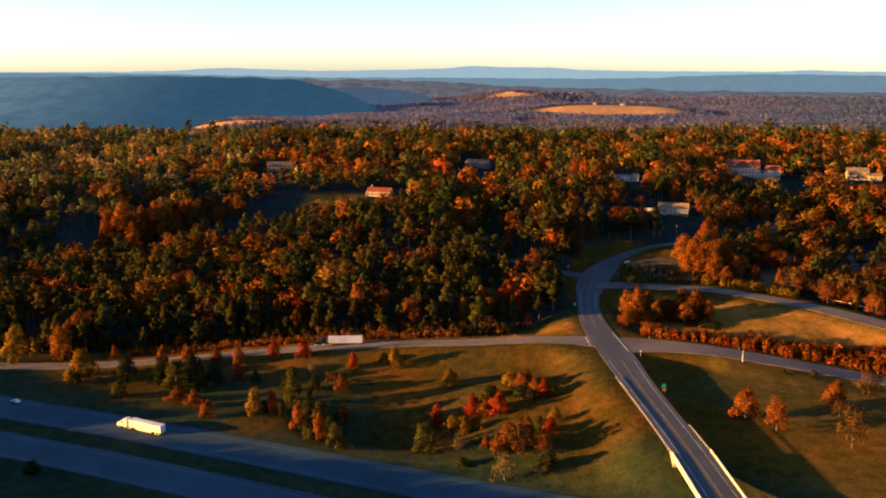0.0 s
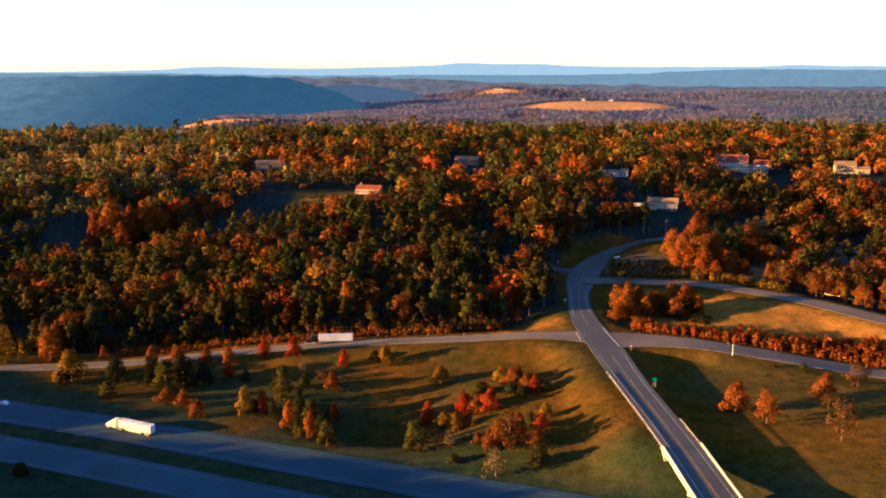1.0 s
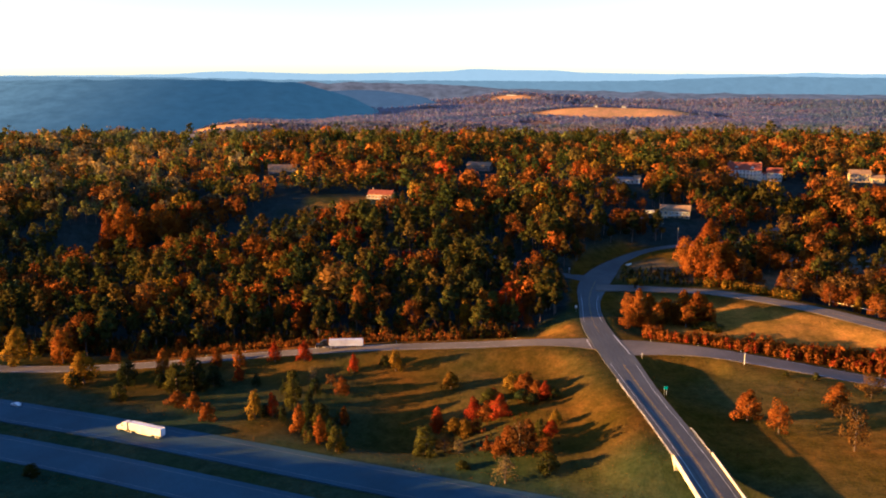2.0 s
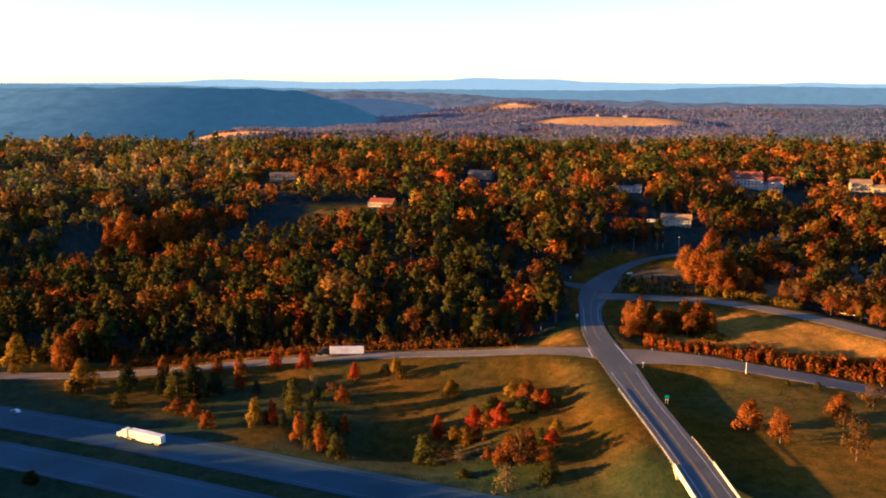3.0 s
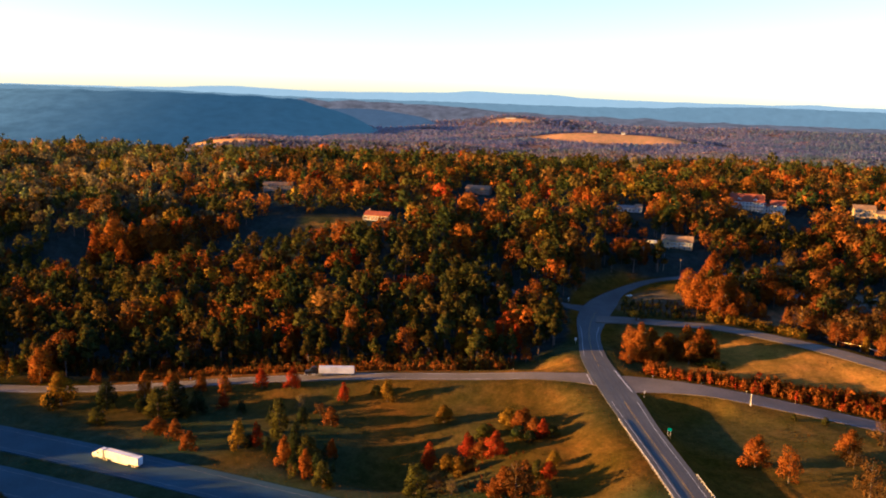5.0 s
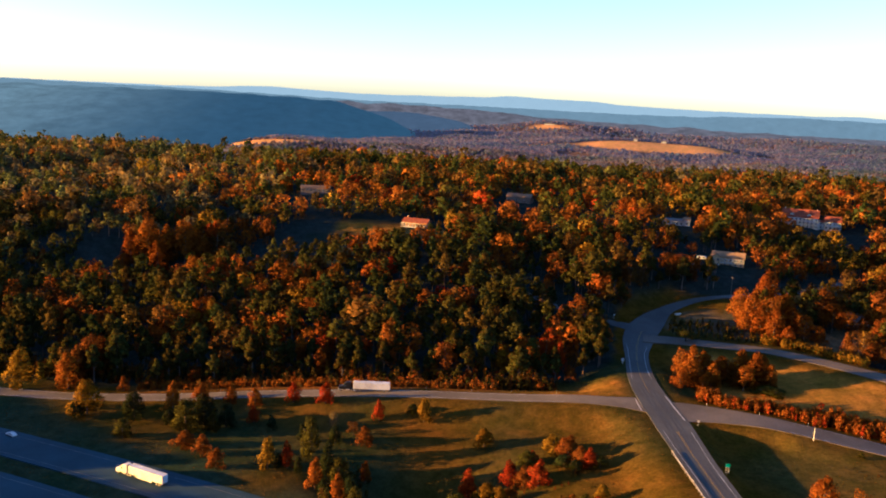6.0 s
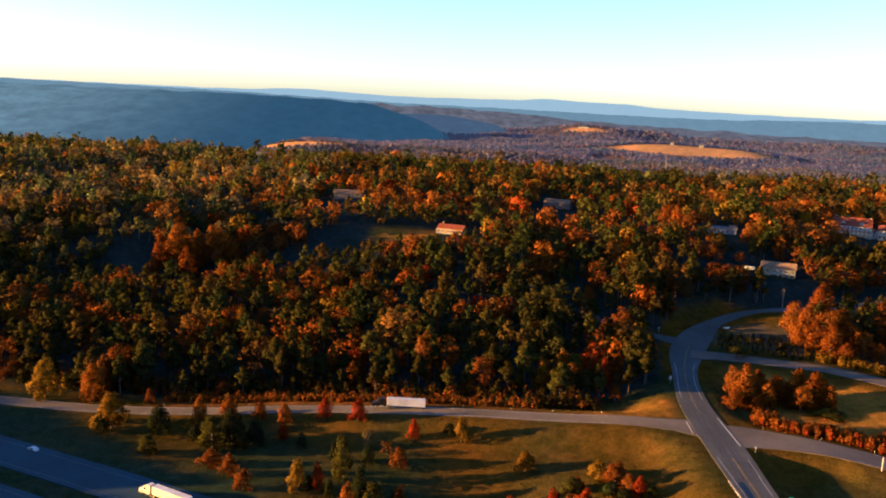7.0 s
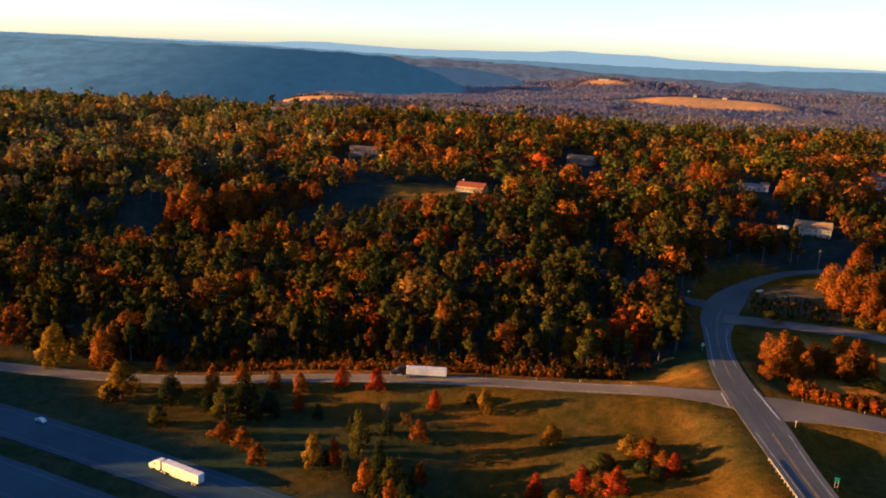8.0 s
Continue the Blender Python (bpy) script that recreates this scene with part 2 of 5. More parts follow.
def highway_line(s, w):
    """A carriageway at the distance s along the highway's normal, curving a little in the west."""
    pts = []
    for u in (-700, -500, -380, -300, -240, -180, -100, 0, 100, 300, 700):
        bend = -0.00025 * min(0, u + 190) ** 2
        x, y = 0.42 * (s + bend) + 0.9075 * u, 0.9075 * (s + bend) - 0.42 * u
        pts.append((x, y, float(np.interp(x, [-400, -190, -10, 100, 300], [-20, -17.5, -13, -8.8, -7.5])), w))
    return catmull(pts, 5.0)


HW_FAR, HW_NEAR = highway_line(236.0, 19.0), highway_line(208.0, 18.0)
ROADS = {"main": MAIN, "west": RAMP_WEST, "east": RAMP_EAST, "front": FRONTAGE, "stub": STUB, "hw_far": HW_FAR, "hw_near": HW_NEAR}


def road_gap(x, y, line, chunk=20000):
    """Distance to a road's edge, and the road's height there."""
    x, y = np.atleast_1d(x), np.atleast_1d(y)
    gap, z = np.full(x.shape, 1e9), np.zeros(x.shape)
    reach = (x > line[:, 0].min() - 80) & (x < line[:, 0].max() + 80) & (y > line[:, 1].min() - 80) & (y < line[:, 1].max() + 80)
    idx = np.nonzero(reach)[0]
    for k in range(0, len(idx), chunk):
        i = idx[k:k + chunk]
        d = np.hypot(x[i, None] - line[None, :, 0], y[i, None] - line[None, :, 1])
        j = d.argmin(1)
        gap[i], z[i] = d[np.arange(len(i)), j] - line[j, 3] / 2, line[j, 2]
    return gap, z


def land(x, y):
    """Height of the finished ground, with its cuttings and embankments."""
    shape = np.shape(x)
    x, y = np.ravel(np.asarray(x, float)), np.ravel(np.asarray(y, float))
    z = natural(x, y)
    for key, bank in (("hw_far", 20), ("hw_near", 20), ("west", 16), ("east", 16), ("front", 18), ("stub", 12), ("main", 22)):
        gap, rz = road_gap(x, y, ROADS[key])
        steep = (x > 87) & (x < 124) & (y > 255) & (y < 366) & (key in ("main", "east"))
        near = np.where(steep, 0.8, 3.0)                                       # a steep bank east of the bridge approach
        w = 1 - smooth(near, near + np.where(steep, 0.42 * bank, bank), gap)
        if key == "main":
            w = w * smooth(252, 262, y)          # the bridge spans the highway: no bank under it
        z = z + (rz - 0.14 - z) * w
    for key, line in ROADS.items():
        gap, rz = road_gap(x, y, line)
        if key == "main":
            gap = np.where(y < 262, 99.0, gap)
        z = np.where(gap < 2.5, np.minimum(z, rz - 0.14), z)
    return z.reshape(shape)


def land1(x, y):
    return float(land(np.array([x]), np.array([y]))[0])


# ---- mesh helpers ----
def mesh_from(name, verts, faces, mat, smooth_shade=False):
    me = bpy.data.meshes.new(name)
    me.from_pydata([tuple(map(float, v)) for v in verts], [], [tuple(map(int, f)) for f in faces])
    for m in (mat if isinstance(mat, (list, tuple)) else [mat]):
        me.materials.append(m)
    if smooth_shade:
        me.shade_smooth()
    me.update()
    return me


def quads_mesh(name, co, mats, mat_index=None, colours=None, side=3, normals=None):
    """A mesh of loose quads or triangles from an array of corners (n * side, 3)."""
    nf = len(co) // side
    me = bpy.data.meshes.new(name)
    me.vertices.add(len(co))
    me.vertices.foreach_set("co", np.asarray(co, np.float32).ravel())
    me.loops.add(len(co))
    me.loops.foreach_set("vertex_index", np.arange(len(co), dtype=np.int32))
    me.polygons.add(nf)
    me.polygons.foreach_set("loop_start", np.arange(0, len(co), side, dtype=np.int32))
    for m in mats:
        me.materials.append(m)
    if mat_index is not None:
        me.polygons.foreach_set("material_index", np.asarray(mat_index, np.int32))
    if colours is not None:
        a = me.attributes.new("leaf", "FLOAT_COLOR", "POINT")
        a.data.foreach_set("color", np.asarray(colours, np.float32).ravel())
    if normals is not None:                      # leaves shade with the roundness of their crown
        me.polygons.foreach_set("use_smooth", np.ones(nf, bool))
        a = me.attributes.new("custom_normal", "FLOAT_VECTOR", "POINT")
        a.data.foreach_set("vector", np.asarray(normals, np.float32).ravel())
    me.update(calc_edges=True)
    return me


def part(name, bm, mat, parent, label=""):
    """Links a bmesh as one mesh object under a thing or a part."""
    me = bpy.data.meshes.new(name)
    bm.to_mesh(me)
    bm.free()
    me.materials.append(mat)
    ob = new(name, me)
    ob.parent = parent
    return tagged(ob, label) if label else ob


def box(bm, x0, y0, z0, x1, y1, z1, bevel=0.0):
    r = bmesh.ops.create_cube(bm, size=1.0, matrix=Matrix.LocRotScale(((x0 + x1) / 2, (y0 + y1) / 2, (z0 + z1) / 2), None, (x1 - x0, y1 - y0, z1 - z0)))
    if bevel:
        edges = list({e for v in r["verts"] for e in v.link_edges})
        bmesh.ops.bevel(bm, geom=edges, offset=bevel, segments=1, affect="EDGES")
    return bm


def tube(bm, a, b, r0, r1, n=8):
    a, b = Vector(a), Vector(b)
    m = Matrix.Translation((a + b) / 2) @ (b - a).to_track_quat("Z", "Y").to_matrix().to_4x4()
    bmesh.ops.create_cone(bm, cap_ends=True, segments=n, radius1=r0, radius2=r1, depth=(b - a).length, matrix=m)
    return bm


def boxes(name, mat, parent, *dims, bevel=0.0, label=""):
    bm = bmesh.new()
    for d in dims:
        box(bm, *d, bevel=bevel)
    return part(name, bm, mat, parent, label)


def thing(name, x, y, z, turn=0.0, label="", category="", group="", kind=""):
    ob = new(name)
    ob.matrix_basis = pose(x, y, z, 0, 0, turn)
    return tagged(ob, label, category, group, kind)


# ---- ground ----
FAR_FIELDS = [(575, 2735, 285, 110), (320, 3780, 110, 75), (-565, 2320, 190, 105), (-100, 2600, 65, 30), (190, 2760, 130, 28), (-760, 1230, 60, 18)]


def graded(stops):
    """Coordinates that step finely where the camera looks closely."""
    out = [stops[0][0]]
    for (a, s0), (b, s1) in zip(stops, stops[1:]):
        n = max(1, int(round((b - a) / ((s0 + s1) / 2))))
        t = np.linspace(0, 1, n + 1)[1:]
        out.extend(a + (b - a) * (t + (s0 - s1) / (s0 + s1) * t * (1 - t) * 0.5))
    return np.array(out)


def cover_colour(x, y):
    """Ground colours: dry and green grass, tan field, forest floor, bare valley; shade, sun and haze tones included."""
    dry, green, tan = np.array([0.046, 0.027, 0.0045]), np.array([0.019, 0.024, 0.010]), np.array([0.145, 0.074, 0.014])
    floor, brown = np.array([0.0150, 0.0200, 0.0190]), np.array([0.0726, 0.0297, 0.0099])
    g = (smooth(-0.5, 0.8, waves(x, y, 90, 11)) * (1 - 0.6 * smooth(95, 130, x)))[..., None]
    c = dry * (1 - g) + green * g
    east = smooth(95, 118, x) * (1 - smooth(0, 14, np.abs(y - np.interp(x, [100, 130, 160, 200, 240], [430, 425, 412, 385, 350])) - 28))
    c = c + (tan - c) * east[..., None]
    west_bank = smooth(5, 30, x) * (1 - smooth(66, 72, x)) * smooth(386, 390, y) * (1 - smooth(400, 416, y - 0.15 * (x - 30)))
    c = c + (np.array([0.110, 0.055, 0.010]) - c) * west_bank[..., None]
    # grass beyond the bridge is lightened in colour to look sunlit
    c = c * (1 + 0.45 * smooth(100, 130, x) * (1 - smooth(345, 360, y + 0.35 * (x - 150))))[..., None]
    up = y - np.interp(x, RAMP_WEST[::-1, 0], RAMP_WEST[::-1, 1])
    rust = smooth(-165, -140, x) * (1 - smooth(5, 22, x)) * smooth(5, 8, up) * (1 - smooth(17, 24, up + 3 * waves(x, y, 25, 15)))      # rust-coloured weeds on the bank
    c = c + (np.array([0.095, 0.040, 0.010]) - c) * rust[..., None]
    verge = (1 - smooth(244, 268, 0.42 * x + 0.9075 * y + 8 * waves(x, y, 60, 12)))[..., None]      # dark teal shade along the highway, put into the grass colour
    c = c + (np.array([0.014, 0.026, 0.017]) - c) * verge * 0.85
    wood = smooth(0, 12, y - forest_edge(x))[..., None]
    c = c + (floor - c) * wood
    # valley ground gets a lighter purple brown that stands in for haze
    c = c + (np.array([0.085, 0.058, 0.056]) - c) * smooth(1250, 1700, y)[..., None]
    for cx, cy, rx, ry, tone in ((146, 510, 42, 20, (0.052, 0.043, 0.028)), (226, 492, 42, 26, (0.080, 0.060, 0.034)), (262, 520, 24, 16, (0.085, 0.075, 0.060))):      # gravel and paler lawn in the yards
        k = (1 - smooth(0.7, 1.0, np.hypot((x - cx) / rx, (y - cy) / ry) + 0.15 * waves(x, y, 22, 14)))[..., None]
        c = c + (np.array(tone) - c) * k
    for cx, cy, rx, ry in (*FAR_FIELDS, (-78, 650, 30, 15)):
        k = (1 - smooth(0.75, 1.0, np.hypot((x - cx) / rx, (y - cy) / ry)))[..., None]
        c = c + ((np.array([0.33, 0.18, 0.08]) if cy > 1000 else tan * 0.9) - c) * k
    return c


def forest_edge(x):
    """Where the woods begin, going away from the highway."""
    return np.interp(x, [-700, -460, -300, -213, -171, -130, -90, -36, 20, 50, 70, 84, 100, 125, 160, 195, 220, 262, 330, 450, 700],
                     [445, 442, 414, 402, 398, 404, 412, 412, 410, 416, 432, 522, 545, 560, 540, 470, 432, 372, 285, 140, 100])


gx = graded([(-6000, 700), (-1500, 60), (-330, 14), (-200, 3.5), (240, 3.5), (400, 14), (1500, 60), (6000, 700)])
gy = graded([(-1500, 400), (60, 20), (170, 3.5), (470, 3.5), (620, 8), (1300, 22), (3200, 50), (4990, 90)])
GX, GY = np.meshgrid(gx, gy)
GZ = land(GX, GY)
nx, ny = len(gx), len(gy)
ids = np.arange(nx * ny).reshape(ny, nx)
quads = np.stack([ids[:-1, :-1], ids[:-1, 1:], ids[1:, 1:], ids[1:, :-1]], -1).reshape(-1, 4)
me = mesh_from("ground", np.stack([GX, GY, GZ], -1).reshape(-1, 3), quads, GROUND, True)
att = me.attributes.new("cover", "FLOAT_COLOR", "POINT")
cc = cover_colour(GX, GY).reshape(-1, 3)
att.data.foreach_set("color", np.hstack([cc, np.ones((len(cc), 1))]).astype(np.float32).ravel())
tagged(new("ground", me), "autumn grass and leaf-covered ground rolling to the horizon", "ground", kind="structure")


# ---- roads ----
def strip(line, off0, off1, lift=0.0, depth=0.0):
    """A strip along a road's centre line between two offsets (metres, or fractions of the half width as strings)."""
    d = np.gradient(line[:, :2], axis=0)
    d /= np.linalg.norm(d, axis=1)[:, None]
    side = np.stack([d[:, 1], -d[:, 0]], 1)
    rows = []
    for o in (off0, off1):
        w = o(line[:, 3] / 2) if callable(o) else np.full(len(line), float(o))
        rows.append(np.column_stack([line[:, :2] + side * w[:, None], line[:, 2] + lift]))
    a, b = rows
    k = len(line)
    verts, faces = [*a, *b], [(i, k + i, k + i + 1, i + 1) for i in range(k - 1)]
    if depth:
        verts += [*(a - [0, 0, depth]), *(b - [0, 0, depth])]
        faces += [(2 * k + i, i, i + 1, 2 * k + i + 1) for i in range(k - 1)] + [(k + i, 3 * k + i, 3 * k + i + 1, k + i + 1) for i in range(k - 1)]
    return verts, faces


def road(name, line, mat, label, lift):
    v, f = strip(line, lambda h: -h, lambda h: h, lift, 0.6)
    return tagged(new(name, mesh_from(name, v, f, mat)), label, "road", kind="structure")


def stripe(parent, line, off, width, lift, mat, name="lane_line"):
    if callable(off):
        v, f = strip(line, lambda h: off(h) - width / 2, lambda h: off(h) + width / 2, lift)
    else:
        v, f = strip(line, off - width / 2, off + width / 2, lift)
    ob = new(name, mesh_from(name, v, f, mat))
    ob.parent = parent
    return ob


def cut(line, y0, y1):
    return line[(line[:, 1] >= y0) & (line[:, 1] <= y1)]


road_west = road("road_west_ramp", RAMP_WEST, RAMP_ASPHALT, "two-lane asphalt exit ramp curving to the junction", 0.02)
road_east = road("road_east_ramp", RAMP_EAST, RAMP_ASPHALT, "two-lane asphalt on-ramp falling away from the junction", 0.04)
road_front = road("road_frontage", FRONTAGE, RAMP_ASPHALT, "wide asphalt frontage road beside a tan field", 0.02)
road("road_side", STUB, ASPHALT, "narrow asphalt side road entering the woods", 0.03)
road_main = road("road_main", MAIN, ASPHALT, "asphalt road from the bridge up to the hill", 0.06)
road_hw1 = road("road_highway_far", HW_FAR, HIGHWAY, "divided highway carriageway, blue shade put into its asphalt colour", 0.02)
road_hw2 = road("road_highway_near", HW_NEAR, HIGHWAY, "divided highway carriageway, blue shade put into its asphalt colour", 0.02)
m_low, m_up = cut(MAIN, 60, 352), cut(MAIN, 395, 500)
for o in (-3.0, -1.3, 1.3, 3.0):                 # darker polished wheel paths in both lanes
    stripe(road_main, cut(MAIN, 60, 500), o, 0.75, 0.072, ASPHALT_DARK, "wheel_path")
for o in (-0.22, 0.22):
    stripe(road_main, m_low, o, 0.16, 0.09, PAINT_YELLOW)
    stripe(road_main, m_up, o, 0.10, 0.09, PAINT_YELLOW)
for o in (lambda h: -h + 1.9, lambda h: h - 1.9):
    stripe(road_main, m_low, o, 0.15, 0.09, PAINT_WHITE, "edge_line")
    stripe(road_main, cut(MAIN, 412, 470), o, 0.15, 0.09, PAINT_WHITE, "edge_line")
for line, ob in ((HW_FAR, road_hw1), (HW_NEAR, road_hw2)):
    near = line[(line[:, 0] > -420) & (line[:, 0] < 260)]
    stripe(ob, near, -6.2, 0.16, 0.05, PAINT_GREY, "edge_line")
    stripe(ob, near, 7.2, 0.16, 0.05, PAINT_GREY, "edge_line")



def flat_line(parent, name, x0, y0, x1, y1, width, z, mat):
    """A painted straight line on level asphalt."""
    d = Vector((x1 - x0, y1 - y0, 0)).normalized()
    n = Vector((-d.y, d.x, 0)) * width / 2
    a, b = Vector((x0, y0, z)), Vector((x1, y1, z))
    ob = new(name, mesh_from(name, [a - n, b - n, b + n, a + n], [(0, 1, 2, 3)], mat))
    ob.parent = parent
    return ob


flat_line(road_main, "gore_line", 84.5, 391, 86.2, 362, 0.5, 0.1, PAINT_WHITE)
flat_line(road_main, "stop_line", 70.5, 371, 70.5, 384, 0.45, 0.1, PAINT_WHITE)
for o in (lambda h: -h + 0.8, lambda h: h - 0.8):
    stripe(road_west, RAMP_WEST[12:], o, 0.14, 0.05, PAINT_WHITE, "edge_line")
    stripe(road_east, RAMP_EAST[14:], o, 0.14, 0.07, PAINT_WHITE, "edge_line")
for o in (-0.18, 0.18):
    stripe(road_front, FRONTAGE[10:], o, 0.13, 0.05, PAINT_YELLOW)

# ---- far ridges ----
def ridge(name, y, xs, tops, depth, mat, label, seed, rough=3.0):
    """A long hill with a front and a back slope and an uneven crest."""
    x = np.arange(xs[0], xs[-1], 25.0)
    top = curve(x, xs, tops, 60) + rough * (waves(x, 0 * x, 230, seed) + 0.5 * waves(x, 0 * x, 70, seed + 1))
    k, rows = len(x), []
    for f, (dy, h) in enumerate(((-depth, 0.0), (-0.6 * depth, 0.45), (-0.25 * depth, 0.85), (0, 1.0), (depth * 0.4, 0.0))):
        wob = 20 * waves(x, 0 * x + 90 * f, 300, seed + 7)
        rows.append(np.column_stack([x, y + dy + wob, -60 + (top + 60) * h]))
    faces = [(r * k + i, r * k + i + 1, (r + 1) * k + i + 1, (r + 1) * k + i) for r in range(4) for i in range(k - 1)]
    ob = new(name, mesh_from(name, np.vstack(rows), faces, mat, True))
    return tagged(ob, label, "hill", kind="structure")


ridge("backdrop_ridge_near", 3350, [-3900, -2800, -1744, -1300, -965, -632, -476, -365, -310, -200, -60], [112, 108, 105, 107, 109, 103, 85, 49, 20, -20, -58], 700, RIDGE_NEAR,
      "long wooded ridge, blue shade and haze painted in", 21)
ridge("backdrop_ridge_spur", 3720, [-900, -600, -354, -230, -120, -10, 80], [42, 58, 63, 58, 45, 22, -40], 300, RIDGE_SPUR, "small wooded spur, blue shade and haze painted in", 24, 2.0)
ridge("backdrop_hills_low", 4200, [-2500, -1200, -625, -178, 45, 323, 742, 1300, 1718, 2186, 4200], [80, 88, 92, 89, 81, 62, 52, 40, 36, 34, 34], 420, RIDGE_LOW, "low wooded hills, purple haze painted in", 27, 4.0)
ridge("backdrop_ridge_middle", 4550, [-4200, -2368, -1462, -586, 48, 652, 1100, 1347, 1709, 2368, 4300], [124, 120, 114, 98, 99, 95, 98, 110, 120, 112, 112], 330, RIDGE_MID, "low hills, blue haze painted in", 33, 2.0)
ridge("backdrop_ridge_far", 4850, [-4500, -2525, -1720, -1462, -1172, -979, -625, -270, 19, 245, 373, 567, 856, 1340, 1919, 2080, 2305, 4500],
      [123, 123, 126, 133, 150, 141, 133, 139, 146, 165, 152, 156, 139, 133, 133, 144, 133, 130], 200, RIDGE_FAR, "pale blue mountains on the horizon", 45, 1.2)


# ---- trees ----
def leaf_quads(rs, centre, radii, count, size, out=0.4, hollow=0.68):
    """Leaf clumps scattered through an ellipsoid, facing mostly outward: (count, 3, 6)."""
    d = rs.normal(size=(count, 3))
    d /= np.linalg.norm(d, axis=1)[:, None]
    r = hollow + (1 - hollow) * rs.rand(count) ** 0.6
    p = np.asarray(centre) + d * r[:, None] * np.asarray(radii)
    nrm = d + out * rs.normal(size=(count, 3))
    nrm /= np.linalg.norm(nrm, axis=1)[:, None]
    u = np.cross(nrm, rs.normal(size=(count, 3)))
    u /= np.linalg.norm(u, axis=1)[:, None]
    v = np.cross(nrm, u)
    s = (size * rs.uniform(0.6, 1.25, count))[:, None]
    turn = rs.uniform(0, 6.283, count)[:, None] + np.array([0, 2.09, 4.19])
    reach = (rs.uniform(0.8, 1.3, (count, 3)) * s)[..., None]
    corners = p[:, None, :] + reach * (np.cos(turn)[..., None] * u[:, None, :] + np.sin(turn)[..., None] * v[:, None, :])
    whole = p - np.array([0, 0, 0.5]) if np.max(radii) < 1 else d        # crowns one unit high also shade as one round form
    whole = whole / (np.linalg.norm(whole, axis=1)[:, None] + 1e-6)
    soft = d * 0.36 + 0.52 * whole + 0.12 * nrm
    soft = soft / np.linalg.norm(soft, axis=1)[:, None]
    return np.concatenate([corners, np.repeat(soft[:, None, :], 3, axis=1)], axis=2)      # x, y, z and the shading normal


def crown_round(rs, n, size, w=0.40):
    """A broad crown, for a tree one unit high: overlapping lobes from low on the trunk to the top."""
    lobes = [((0, 0, 0.55), (w * 0.7, w * 0.7, 0.42), 0.28)]
    for k in range(10):
        a = k * 2.4 + rs.uniform(-0.5, 0.5)
        z = 0.22 + 0.062 * k + rs.uniform(-0.05, 0.05)
        r = w * rs.uniform(0.24, 0.46)
        o = w * rs.uniform(0.5, 0.82) * (1 - 0.5 * max(0, (z - 0.55) / 0.3))
        lobes.append(((o * math.cos(a), o * math.sin(a), z), (r, r, r * rs.uniform(0.8, 1.3)), 0.072))
    return np.concatenate([leaf_quads(rs, c, r, max(3, int(n * f)), size, 0.55, 0.45) for c, r, f in lobes])


def crown_pine(rs, n, size, w=0.27):
    """An irregular pine: rounded tufts over a bare stem, gathered into an uneven dome."""
    out = [leaf_quads(rs, (0, 0, 0.66), (w * 0.5, w * 0.5, 0.24), max(3, int(n * 0.2)), size, 0.5)]
    for k in range(9):
        t = k / 8
        a, z = k * 2.4 + rs.uniform(-0.5, 0.5), 0.40 + 0.50 * t + rs.uniform(-0.03, 0.03)
        r = w * rs.uniform(0.34, 0.5) * (1 - 0.25 * t)
        o = w * rs.uniform(0.5, 0.75) * math.sqrt(max(0.0, 1 - (1.05 * t) ** 2)) if t < 0.95 else 0.0
        out.append(leaf_quads(rs, (o * math.cos(a), o * math.sin(a), z), (r, r, r * 0.85), max(2, int(n * 0.8 / 9)), size, 0.8, 0.3))
    return np.concatenate(out)


def crown_oval(rs, n, size, w=0.34):
    """A young, dense, upright crown that begins close to the ground."""
    lobes = [((0, 0, 0.47), (w * 0.62, w * 0.62, 0.42), 0.3)]
    for k in range(10):
        a, t = k * 2.4 + rs.uniform(-0.5, 0.5), k / 9
        z = 0.14 + 0.74 * t + rs.uniform(-0.04, 0.04)
        r, o = w * rs.uniform(0.3, 0.52) * (1 - 0.3 * t), w * rs.uniform(0.42, 0.7) * (1.05 - 0.85 * t ** 1.6)
        lobes.append(((o * math.cos(a), o * math.sin(a), z), (r, r, r * rs.uniform(1.1, 1.9)), 0.07))
    return np.concatenate([leaf_quads(rs, c, r, max(3, int(n * f)), size, 0.5, 0.5) for c, r, f in lobes])


